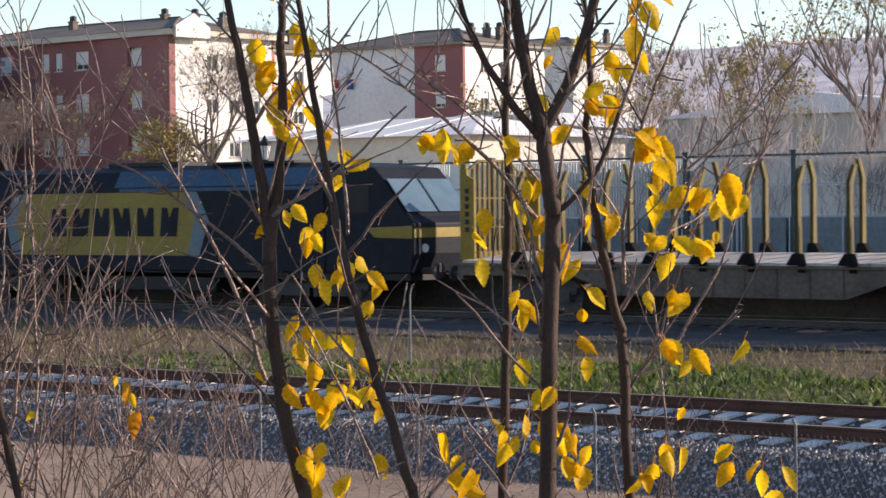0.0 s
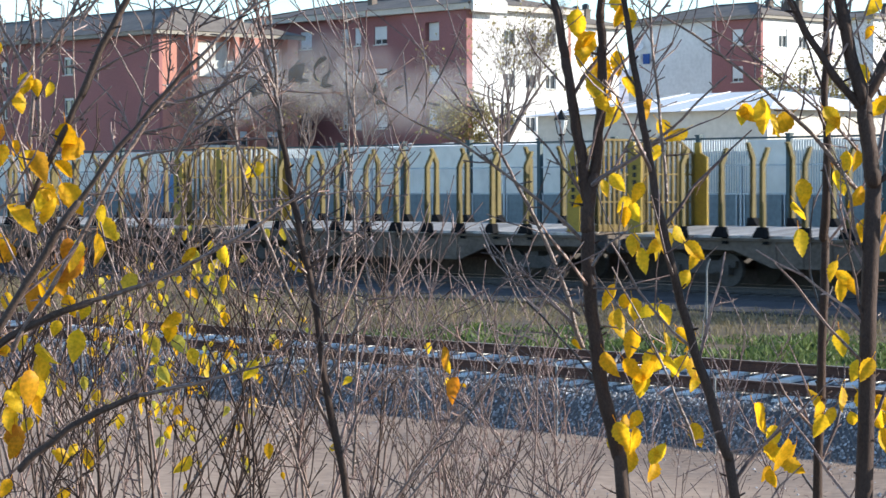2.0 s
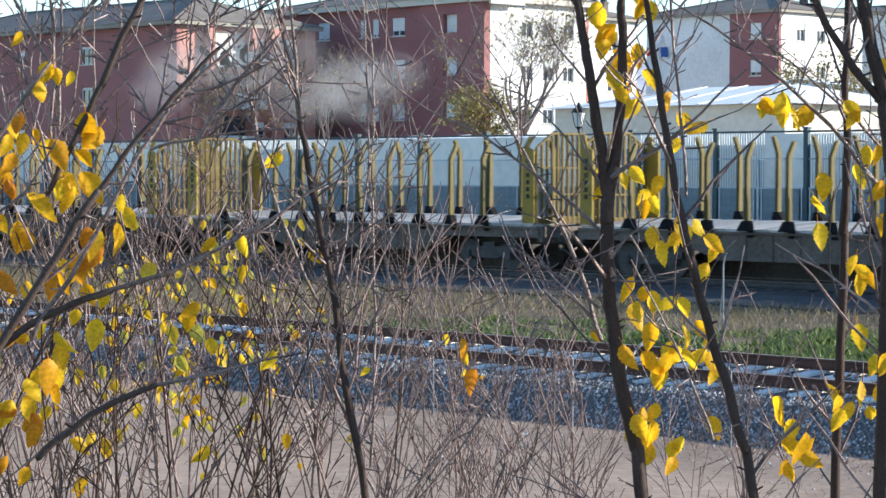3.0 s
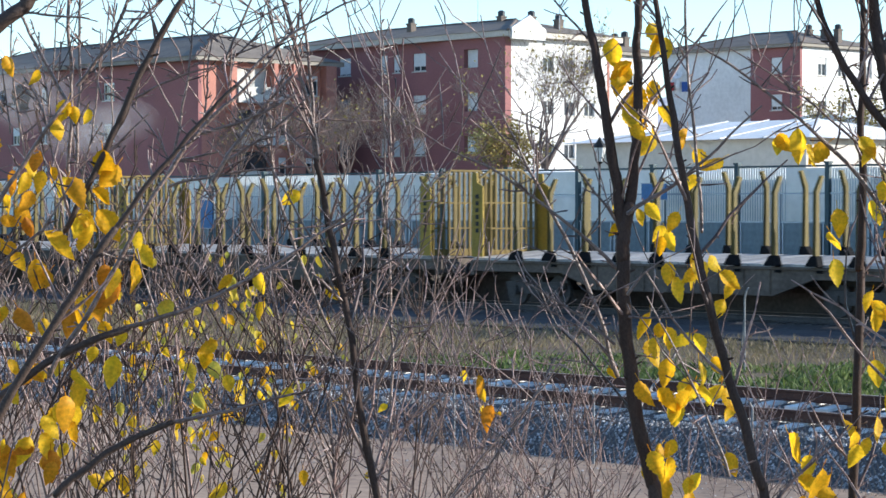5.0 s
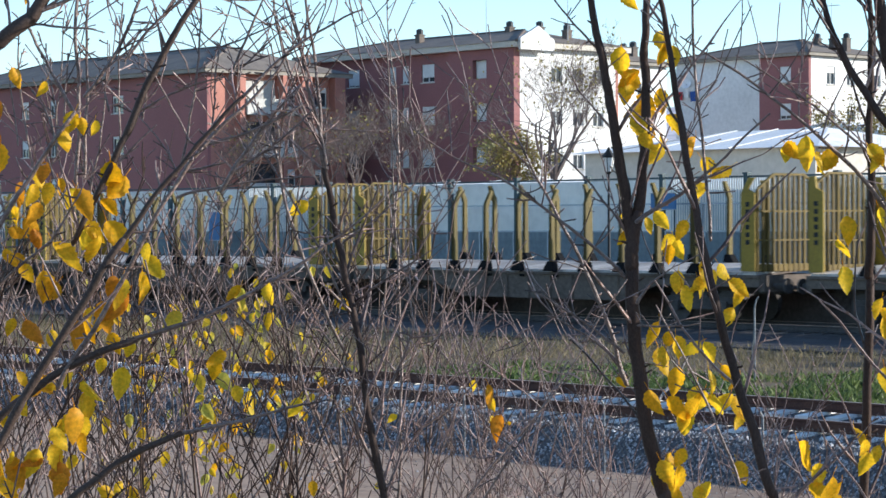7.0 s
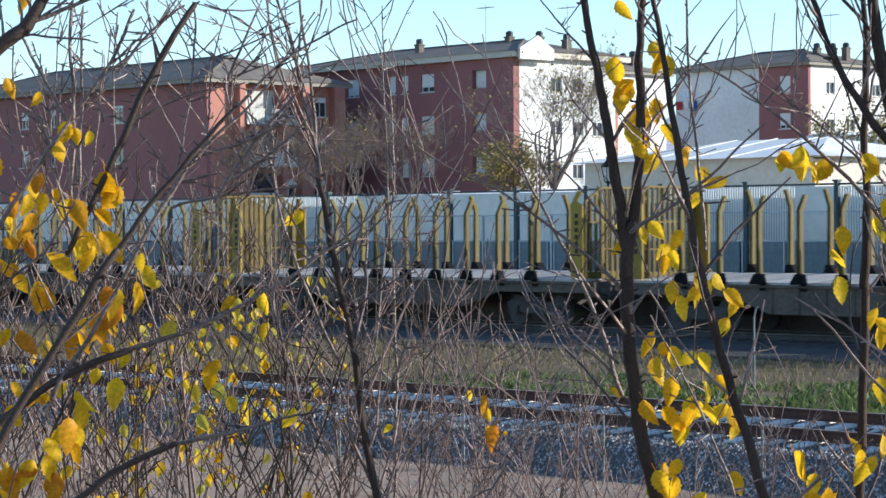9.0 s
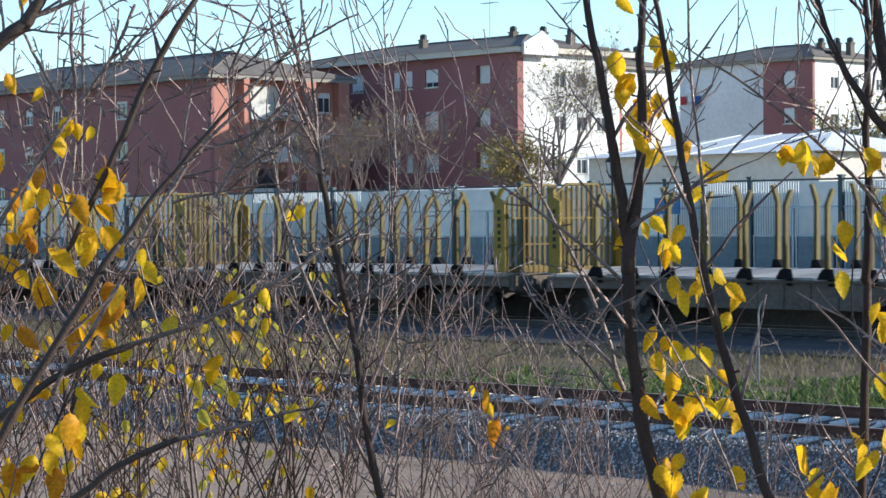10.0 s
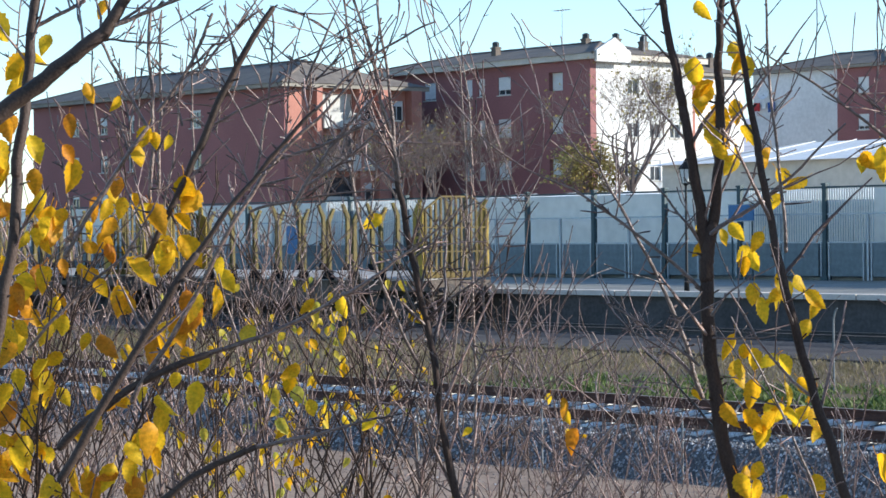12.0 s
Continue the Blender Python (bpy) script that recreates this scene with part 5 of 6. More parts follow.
STEMS_A = [
    (0.575, 1.20, 0.440, 2.333, -0.01, 5.0, 18.6, 16.6),
    (0.440, 2.333, 0.377, 2.800, -0.015, 5.0, 16.6, 16.0),
    (0.377, 2.800, 0.391, 2.910, -0.005, 5.0, 16.6, 15.2),
    (0.391, 2.910, 0.404, 3.230, 0.009, 5.0, 13.0, 9.9),
    (0.404, 3.230, 0.415, 3.416, 0.0, 5.0, 9.9, 7.9),
    (0.377, 2.864, 0.331, 3.161, 0.001, 5.0, 13.8, 10.6),
    (0.331, 3.161, 0.282, 3.417, 0.001, 5.0, 10.6, 7.3),
    (0.940, 1.20, 0.639, 2.355, -0.005, 4.8, 13.4, 11.6),
    (0.639, 2.355, 0.516, 2.780, -0.003, 4.8, 11.6, 10.1),
    (0.516, 2.780, 0.466, 3.049, -0.001, 4.8, 9.7, 8.2),
    (0.466, 3.049, 0.412, 3.395, 0.001, 4.8, 8.2, 5.1),
    (0.527, 2.860, 0.484, 3.405, -0.004, 4.85, 5.2, 3.2),
    (0.381, 2.895, 0.649, 3.114, 0.011, 4.9, 6.5, 2.6),
    (0.374, 2.767, 0.015, 3.032, 0.024, 5.0, 5.9, 2.6),
    (0.370, 2.557, 0.219, 2.926, 0.012, 5.05, 7.3, 4.7),
    (0.219, 2.926, 0.105, 3.159, -0.004, 5.05, 4.7, 2.0),
    (0.360, 2.627, 0.172, 2.756, 0.006, 5.0, 4.6, 2.0),
    (0.374, 2.572, 0.204, 2.700, 0.017, 5.1, 4.0, 2.0),
    (0.382, 2.838, 0.211, 3.051, 0.016, 5.0, 4.6, 2.0),
    (0.380, 2.733, 0.451, 2.801, -0.007, 4.9, 5.2, 1.9),
    (0.317, 3.242, 0.201, 3.377, -0.002, 5.0, 4.0, 2.0),
    (0.382, 2.687, 0.506, 2.689, 0.004, 4.9, 3.2, 1.9),
    (0.563, 2.386, 0.400, 2.734, 0.009, 4.7, 4.3, 1.9),
]
STEMS_B = [
    (0.90, 1.15, 0.93, 2.90, 0.00, 4.8, 21.8, 18.6),
    (0.93, 2.90, 0.91, 3.06, 0.00, 4.8, 19.0, 17.9),
    (0.91, 3.06, 0.85, 3.39, -0.01, 4.8, 16.7, 12.3),
    (0.91, 3.06, 1.03, 3.39, 0.02, 4.8, 14.5, 10.0),
    (0.90, 3.05, 0.73, 3.36, -0.02, 4.8, 10.0, 6.1),
    (0.90, 1.15, 0.88, 2.78, -0.01, 5.1, 12.6, 10.6),
    (0.88, 2.78, 0.88, 3.42, 0.01, 5.1, 11.3, 5.9),
    (1.12, 1.15, 1.11, 2.65, 0.01, 5.0, 13.2, 12.0),
    (1.11, 2.65, 1.04, 3.05, -0.01, 5.0, 11.6, 8.1),
    (1.04, 3.05, 1.03, 3.41, 0.01, 5.0, 8.1, 4.7),
    (0.936, 2.895, 1.066, 3.094, 0.022, 4.8, 7.6, 6.3),
    (1.066, 3.094, 1.131, 3.297, 0.006, 4.8, 6.3, 3.8),
    (1.116, 2.748, 1.181, 3.137, -0.022, 5.0, 6.6, 5.3),
    (1.181, 3.137, 1.276, 3.361, -0.003, 5.0, 5.3, 3.3),
    (1.110, 2.690, 1.268, 2.977, 0.014, 5.0, 5.4, 4.7),
    (1.268, 2.977, 1.476, 3.213, 0.02, 5.1, 4.0, 2.7),
    (1.225, 2.720, 1.482, 3.312, 0.04, 5.2, 4.8, 2.1),
    (1.270, 2.560, 1.588, 3.283, 0.017, 5.25, 4.8, 2.1),
    (0.94, 2.86, 0.47, 3.27, 0.03, 4.9, 7.4, 2.3),
    (0.92, 2.96, 0.58, 3.23, 0.02, 4.9, 4.6, 1.7),
    (1.11, 2.54, 1.37, 2.69, 0.02, 5.0, 3.5, 1.2),
    (1.36, 1.52, 1.25, 2.69, -0.01, 5.3, 5.5, 3.1),
]
STEMS_D = [
    (0.02, 1.15, -0.21, 2.74, 0.01, 5.1, 11.9, 8.3),
    (-0.21, 2.74, -0.26, 3.01, -0.00, 5.1, 8.3, 7.1),
    (-0.26, 3.01, -0.36, 3.42, 0.01, 5.1, 6.5, 3.6),
    (-0.26, 3.01, -0.30, 3.42, 0.00, 5.1, 5.9, 3.6),
    (-0.21, 2.71, -0.42, 3.09, 0.01, 5.1, 4.2, 1.8),
    (-0.10, 1.89, -0.37, 2.73, -0.01, 5.3, 5.5, 1.8),
    (-0.23, 2.85, 0.01, 3.07, 0.01, 5.2, 3.6, 1.2),
    (-0.12, 2.22, -0.12, 2.85, 0.01, 5.6, 5.2, 3.9),
    (-0.12, 2.85, -0.14, 3.42, 0.01, 5.6, 3.9, 2.0),
    (-0.18, 2.42, -0.28, 2.68, 0.00, 5.4, 3.8, 1.3),
    (-0.08, 2.41, 0.09, 2.56, 0.01, 5.6, 3.9, 2.0),
    (-0.376, 3.082, -0.215, 2.614, 0.021, 5.15, 4.1, 5.4),
    (-0.379, 3.424, -0.282, 3.085, 0.015, 5.15, 3.4, 4.1),
    (-0.176, 2.474, -0.075, 2.681, 0.012, 5.1, 6.1, 3.4),
    (-0.075, 2.681, -0.079, 2.871, -0.007, 5.1, 3.4, 2.0),
    (-0.158, 2.605, -0.134, 3.288, 0.026, 5.2, 3.4, 2.1),
]
STEMS_C = [
    (-0.902, 2.493, -0.608, 2.673, -0.024, 4.7, 9.6, 7.4),
    (-0.608, 2.673, -0.346, 2.786, 0.012, 4.7, 7.2, 5.2),
    (-0.346, 2.786, -0.12, 2.951, 0.009, 4.7, 5.1, 2.4),
    (-0.749, 2.349, -0.521, 2.49, -0.015, 4.7, 8.4, 6.8),
    (-0.521, 2.49, -0.275, 2.549, 0.003, 4.7, 6.6, 3.0),
    (-0.883, 2.442, -0.62, 2.865, -0.004, 4.6, 10.0, 8.0),
    (-0.62, 2.865, -0.387, 3.14, -0.009, 4.6, 7.6, 5.2),
    (-0.387, 3.14, -0.161, 3.301, -0.018, 4.6, 4.9, 2.4),
    (-0.908, 2.866, -0.741, 3.118, -0.004, 4.8, 7.0, 5.6),
    (-1.00, 3.09, -0.76, 3.27, 0.00, 4.4, 18.9, 14.8),
    (-0.76, 3.27, -0.68, 3.39, 0.00, 4.4, 14.8, 9.2),
    (-0.75, 3.28, -0.60, 3.34, 0.00, 4.4, 6.7, 4.1),
    (-1.00, 2.65, -0.94, 3.02, 0.01, 4.5, 13.1, 12.0),
    (-0.94, 3.02, -0.90, 3.36, -0.00, 4.5, 12.0, 9.9),
    (-0.91, 3.29, -0.81, 3.34, 0.00, 4.5, 6.3, 4.7),
    (-0.98, 2.68, -0.79, 2.86, -0.01, 4.8, 5.0, 3.9),
    (-0.79, 2.86, -0.73, 2.96, 0.00, 4.8, 3.9, 2.2),
    (-0.76, 2.86, -0.65, 3.08, 0.00, 4.9, 8.0, 10.3),
    (-0.65, 3.08, -0.50, 3.36, -0.01, 4.9, 9.7, 6.8),
    (-0.72, 3.15, -0.61, 3.34, 0.01, 4.8, 5.6, 4.5),
    (-0.75, 3.26, -0.64, 3.25, 0.00, 4.4, 3.1, 2.6),
    (-0.77, 3.12, -0.87, 3.31, 0.00, 5.0, 5.8, 4.1),
    (-0.81, 2.96, -0.81, 3.39, 0.00, 5.3, 6.8, 5.5),
    (-0.81, 3.00, -0.80, 3.40, -0.00, 5.4, 5.7, 3.8),
    (-0.64, 3.22, -0.61, 3.28, -0.00, 4.8, 3.3, 2.8),
    (-0.61, 3.28, -0.56, 3.31, 0.01, 4.8, 2.8, 1.7),
    (-0.62, 3.22, -0.50, 3.34, -0.01, 4.7, 4.4, 2.7),
    (-0.76, 2.58, -0.53, 2.97, 0.00, 4.7, 7.4, 5.4),
    (-0.53, 2.97, -0.40, 3.12, -0.01, 4.7, 6.6, 4.9),
    (-0.40, 3.12, -0.28, 3.28, 0.01, 4.7, 4.4, 2.2),
    (-0.55, 3.02, -0.51, 3.36, 0.01, 5.0, 4.1, 2.9),
    (-0.52, 3.06, -0.61, 3.23, -0.00, 4.9, 2.8, 2.3),
    (-0.57, 3.00, -0.66, 3.13, 0.01, 5.1, 3.0, 1.8),
    (-0.50, 3.08, -0.49, 3.16, 0.00, 5.1, 3.6, 3.0),
    (-0.49, 3.16, -0.45, 3.37, -0.01, 5.1, 3.0, 1.8),
    (-0.49, 3.05, -0.29, 3.13, 0.01, 4.8, 5.0, 3.3),
    (-0.54, 3.00, -0.45, 3.02, 0.00, 4.9, 4.6, 2.8),
    (-0.45, 2.96, -0.29, 3.17, -0.01, 4.8, 6.1, 3.3),
    (-0.45, 3.00, -0.26, 3.15, 0.01, 5.0, 4.7, 1.7),
    (-0.55, 2.95, -0.26, 2.99, -0.01, 4.9, 4.6, 1.7),
    (-0.45, 3.20, -0.38, 3.36, 0.00, 5.0, 4.7, 2.9),
    (-0.46, 3.20, -0.32, 3.33, 0.00, 5.1, 3.6, 1.8),
    (-0.49, 3.26, -0.31, 3.34, -0.00, 5.1, 3.0, 1.8),
    (-0.46, 3.25, -0.53, 3.31, 0.00, 5.0, 2.9, 1.7),
    (-0.46, 3.22, -0.32, 3.27, -0.00, 5.1, 3.0, 1.8),
    (-0.65, 3.12, -0.46, 3.20, -0.01, 5.0, 4.1, 2.3),
    (-0.89, 3.02, -0.92, 3.32, -0.01, 5.2, 3.6, 2.4),
    (-0.94, 3.07, -0.96, 3.23, 0.00, 5.3, 3.1, 1.8),
    (-0.86, 3.07, -0.91, 3.19, 0.01, 5.3, 3.7, 2.5),
    (-0.87, 3.07, -0.90, 3.26, 0.01, 5.4, 3.1, 1.9),
    (-0.84, 3.11, -0.82, 3.35, -0.00, 5.2, 3.0, 1.8),
    (-0.84, 3.13, -0.83, 3.27, 0.00, 5.3, 3.7, 2.5),
    (-0.70, 3.13, -0.72, 3.22, 0.00, 5.0, 3.5, 2.9),
    (-0.77, 2.96, -0.73, 3.29, 0.01, 5.2, 3.6, 1.8),
    (-0.71, 2.99, -0.71, 3.38, -0.01, 5.3, 3.1, 2.5),
    (-0.68, 3.13, -0.68, 3.30, 0.01, 5.4, 2.5, 1.9),
    (-0.34, 2.85, -0.37, 3.13, 0.00, 5.2, 3.0, 2.4),
    (-0.58, 2.00, -0.68, 2.90, 0.02, 5.4, 5.0, 2.5),
    (-1.11, 3.00, -1.07, 3.43, 0.00, 5.2, 4.2, 2.4),
    (-0.99, 2.85, -1.04, 3.22, 0.01, 5.3, 3.7, 1.8),
]
# a leaf each: to the right, up, and its length in millimetres
LEAVES_A = [
    (0.36, 3.23, 70), (0.38, 3.19, 58), (0.37, 3.17, 58), (0.44, 3.24, 58), (0.45, 3.23, 52), (0.44, 3.15, 52),
    (0.39, 3.13, 52), (0.41, 3.11, 58), (0.39, 3.09, 58), (0.42, 3.08, 52), (0.46, 3.10, 47), (0.44, 3.04, 52),
    (0.40, 3.06, 47), (0.51, 3.05, 58), (0.54, 3.01, 52), (0.52, 2.96, 47), (0.37, 2.90, 47), (0.44, 2.90, 47),
    (0.48, 2.88, 47), (0.48, 2.84, 52), (0.52, 2.80, 47), (0.53, 2.78, 58), (0.49, 2.74, 58), (0.52, 2.76, 47),
    (0.59, 2.76, 52), (0.57, 2.79, 47), (0.58, 2.70, 49),
]
LEAVES_A_LOW = [
    (0.44, 2.66, 58), (0.47, 2.64, 52), (0.45, 2.60, 64), (0.46, 2.58, 58), (0.44, 2.62, 47), (0.53, 2.63, 47),
    (0.37, 2.56, 42), (0.46, 2.52, 58), (0.49, 2.48, 64), (0.51, 2.53, 58), (0.55, 2.52, 58), (0.58, 2.51, 64),
    (0.60, 2.51, 52), (0.50, 2.51, 58), (0.45, 2.40, 58), (0.47, 2.37, 58), (0.47, 2.34, 58), (0.46, 2.32, 58),
    (0.60, 2.38, 52), (0.53, 2.34, 47), (0.43, 2.36, 47), (0.75, 2.34, 58), (0.79, 2.32, 58),
]
LEAVES_B = [
    (0.73, 3.04, 68), (0.77, 3.02, 63), (0.70, 3.04, 51), (0.86, 3.03, 55), (0.80, 2.88, 59), (0.79, 2.78, 57),
    (0.96, 3.05, 57), (0.94, 3.25, 51), (1.05, 3.23, 63), (1.03, 3.24, 51), (1.10, 3.24, 68), (1.12, 3.27, 63),
    (1.16, 3.30, 68), (1.18, 3.33, 46), (1.12, 3.20, 57), (1.07, 3.20, 57), (1.02, 3.14, 51), (1.04, 3.11, 51),
    (1.08, 3.10, 57), (1.06, 3.11, 51), (1.16, 3.04, 80), (1.14, 3.04, 68), (1.19, 3.02, 57), (1.15, 2.98, 51),
    (1.19, 2.90, 68), (1.17, 2.96, 57),
]
LEAVES_B_MID = [
    (1.02, 2.87, 51), (1.09, 2.87, 59), (1.07, 2.87, 51), (1.15, 2.83, 51), (1.25, 2.92, 63), (1.27, 2.91, 68),
    (1.24, 2.92, 57), (1.28, 2.90, 57), (1.33, 2.89, 34), (1.24, 2.82, 74), (1.25, 2.82, 63), (0.91, 2.94, 51),
    (0.90, 2.90, 57), (0.91, 2.87, 57), (0.98, 2.80, 74), (0.92, 2.80, 57), (1.02, 2.77, 63), (1.04, 2.72, 57),
    (0.87, 2.72, 51), (0.88, 2.68, 51), (1.16, 2.71, 46), (1.22, 2.70, 57), (1.21, 2.71, 51), (1.19, 2.61, 68),
    (1.18, 2.61, 57), (1.23, 2.57, 40), (1.32, 2.61, 57),
]
LEAVES_B_LOW = [
    (1.03, 2.62, 51), (0.87, 2.58, 55), (0.91, 2.53, 51), (0.90, 2.45, 59), (0.84, 2.45, 51), (0.85, 2.40, 51),
    (0.98, 2.41, 63), (0.99, 2.42, 51), (0.96, 2.45, 46), (1.00, 2.35, 68), (0.98, 2.37, 57), (1.16, 2.39, 57),
    (1.19, 2.39, 57), (1.17, 2.35, 63), (1.31, 2.39, 57), (1.38, 2.35, 63), (1.41, 2.35, 57), (0.76, 2.35, 74),
    (0.80, 2.34, 51), (1.12, 3.32, 51), (1.01, 2.94, 46),
]
LEAVES_C = [
    (-1.03, 3.32, 85), (-1.02, 3.25, 68), (-1.03, 3.26, 51), (-0.95, 3.29, 46), (-0.97, 3.26, 40), (-0.82, 3.35, 40),
    (-0.85, 3.19, 46), (-0.90, 3.13, 46), (-0.91, 3.07, 46), (-0.92, 3.03, 74), (-0.98, 3.08, 63), (-1.04, 3.13, 57),
    (-1.03, 3.13, 51), (-1.04, 3.07, 68), (-1.04, 3.04, 57), (-0.75, 3.10, 51), (-0.76, 3.06, 51), (-0.84, 2.99, 51),
    (-0.81, 3.00, 51), (-0.87, 2.96, 51), (-0.87, 2.96, 57), (-0.80, 2.96, 46), (-0.77, 2.95, 51), (-0.73, 2.94, 68),
    (-0.67, 2.97, 71), (-0.69, 2.93, 51), (-0.83, 2.92, 51), (-0.85, 2.89, 51), (-0.83, 2.87, 48), (-0.74, 2.86, 68),
    (-0.68, 2.87, 80), (-0.70, 2.84, 80), (-0.98, 2.93, 68),
]
LEAVES_C_LOW = [
    (-0.97, 2.94, 68), (-0.99, 2.91, 57), (-0.95, 2.92, 57), (-0.93, 2.94, 46), (-0.97, 2.89, 46), (-1.03, 2.84, 51),
    (-1.01, 2.82, 63), (-0.97, 2.82, 57), (-0.94, 2.84, 40), (-0.89, 2.83, 46), (-0.86, 2.80, 46), (-0.93, 2.77, 46),
    (-0.84, 2.77, 68), (-1.03, 2.77, 80), (-1.00, 2.76, 68), (-0.98, 2.71, 63), (-0.97, 2.71, 57), (-1.04, 2.68, 80),
    (-1.02, 2.67, 57), (-0.97, 2.65, 46), (-0.84, 2.68, 63), (-0.79, 2.67, 40), (-0.76, 2.67, 57), (-0.73, 2.68, 51),
    (-0.70, 2.71, 68), (-0.66, 2.73, 85), (-0.66, 2.76, 68), (-0.62, 2.77, 68), (-0.61, 2.81, 57), (-0.61, 2.84, 46),
    (-0.67, 2.66, 46), (-0.66, 2.64, 40), (-0.70, 2.61, 40),
]
LEAVES_C_TOP = [
    (-1.01, 2.61, 57), (-0.98, 2.59, 57), (-0.97, 2.59, 46), (-0.85, 2.57, 57), (-0.83, 2.57, 46), (-0.87, 2.53, 57),
    (-0.67, 2.58, 63), (-0.72, 2.56, 68), (-0.75, 2.52, 74), (-0.73, 2.51, 68), (-1.04, 2.54, 74), (-1.02, 2.53, 68),
    (-1.04, 2.47, 68), (-0.78, 2.47, 57), (-0.75, 2.45, 63), (-0.79, 2.43, 63), (-0.98, 2.47, 40), (-0.91, 2.50, 34),
    (-0.91, 2.41, 63), (-0.89, 2.39, 57), (-0.82, 2.37, 46), (-0.78, 2.38, 46),
]


def leaf_cluster(seed, count, a_mid, a_wide, h0, h1, low, high):
    """Leaves in loose bunches: to the right, up, length in millimetres."""
    rnd = random.Random(seed)
    out = []
    while len(out) < count:
        a, h = rnd.gauss(a_mid, a_wide), rnd.uniform(h0, h1)
        for i in range(rnd.randint(2, 4)):
            out.append((a + rnd.gauss(0, 0.025), h + rnd.gauss(0, 0.03), rnd.uniform(low, high)))
    return out


def arching(seed, count):
    """Rising, slightly bowed shoots of the old bush, leaning over to the right or left."""
    rnd = random.Random(seed)
    out = []
    for i in range(count):
        a0, h0 = rnd.uniform(-1.75, -0.35), rnd.uniform(1.7, 2.5)
        ln, lean = rnd.uniform(0.5, 1.5), rnd.gauss(0.35, 0.38)
        w = rnd.uniform(2.5, 6.5)
        out.append((a0, h0, a0 + ln * math.sin(lean), h0 + ln * math.cos(lean), rnd.gauss(0, 0.06), rnd.uniform(4.5, 6.0), w, w * 0.35))
    return out


def sapling(name, seed, stems, leaf_lists, depth, label, twigs, twig_len, meshes, pairs=0.6, bark=None):
    """A young tree: limbs, twigs and hanging leaves."""
    rnd = random.Random(seed)
    a, h, b = stems[0][0], 0.9, stems[0][5]
    foot = bush_point(a, h, b)
    tree = empty(name, Matrix.Translation(foot), label, "tree", "saplings")
    tips = []
    shift = -foot
    for a0, h0, a1, h1, bow, b, w0, w1 in stems:
        p0, p1 = bush_point(a0, h0, b) + shift, bush_point(a1, h1, b) + shift
        g, fine = Geo(), Geo()
        slim = 0.88 if w0 > 8 else 0.70
        pts, rad = limb(g, rnd, p0, p1, -bow, w0 / 1000 * slim, w1 / 1000 * slim)
        if h0 < 1.9:
            pts, rad = pts[6:], rad[6:]
        n = max(2, int(twigs * (pts[-1] - pts[0]).length))
        side_twigs(fine, rnd, pts, rad, n, twig_len, tips)
        for i in range(int(11 * (pts[-1] - pts[0]).length)):
            k = rnd.randint(0, len(pts) - 2)
            p = pts[k].lerp(pts[k + 1], rnd.random())
            e = (RIGHT * rnd.choice((-1, 1)) + Vector((0, 0, rnd.uniform(0, 1.2))) + AHEAD * rnd.gauss(0, 0.5)).normalized() * rnd.uniform(0.004, 0.015)
            w = min(rad[k] * 0.5, 0.0022)
            g.tube([p, p + e * (1 + rad[k] * 0.9 / e.length), p + e * (1.3 + rad[k] * 0.9 / e.length)], [w, w * 1.1, w * 0.5], 4)
        for i in range(int((20 if w0 < 9 else 9) * (pts[-1] - pts[0]).length)):
            k = rnd.randint(0, len(pts) - 2)
            p = pts[k].lerp(pts[k + 1], rnd.random())
            way = (RIGHT * rnd.choice((-1, 1)) + AHEAD * rnd.gauss(0, 0.4) + Vector((0, 0, rnd.gauss(0.5, 0.5)))).normalized()
            twig(fine, rnd, p, way, rad[k] + rnd.uniform(0.012, 0.06), 0.0019, tips, 0)
        bough = part("branch", g, (bark or BARK) if w0 > 7.5 else SUN_PALED_BARK, tree, "smooth brown branch", smooth=True)
        tagged(part("twig_spray", fine, TWIG, bough, "thin reddish-brown budded twigs"), kind="stuff")
    for leaf_list in leaf_lists:
        for a, h, s in leaf_list:
            p = bush_point(a, h, depth + rnd.gauss(0, 0.06))
            hang_leaf(tree, rnd, p, s / 1000 * 1.02, meshes)
            if rnd.random() < pairs:
                hang_leaf(tree, rnd, p + RIGHT * rnd.gauss(0, 0.03) + Vector((0, 0, rnd.gauss(0, 0.035))), s / 1000 * rnd.uniform(0.7, 1.1), meshes)
    return tree


sapling("sapling", 1, STEMS_A, [LEAVES_A, LEAVES_A_LOW], 5.0, "forked sapling with hanging yellow leaves", 10, 0.26, LEAVES, 0.75)
sapling("sapling", 2, STEMS_B, [LEAVES_B, LEAVES_B_MID, LEAVES_B_LOW], 4.9, "stout forked sapling with many yellow leaves", 12, 0.26, LEAVES)
sapling("sapling", 3, STEMS_D, [[(0.09, 2.535, 48), (0.102, 2.46, 58)]], 5.1, "slender bare reddish sapling with few leaves", 15, 0.28, LEAVES_ORANGE, 0.0)
sapling("sapling", 4, STEMS_C + arching(9, 14), [LEAVES_C, LEAVES_C_LOW, LEAVES_C_TOP, leaf_cluster(17, 46, -1.04, 0.07, 2.3, 3.05, 40, 72)], 4.9, "arching dark branches with yellow and orange leaves", 5, 0.13, LEAVES + LEAVES_ORANGE + LEAVES_ORANGE, 0.5, SHRUB_BARK)


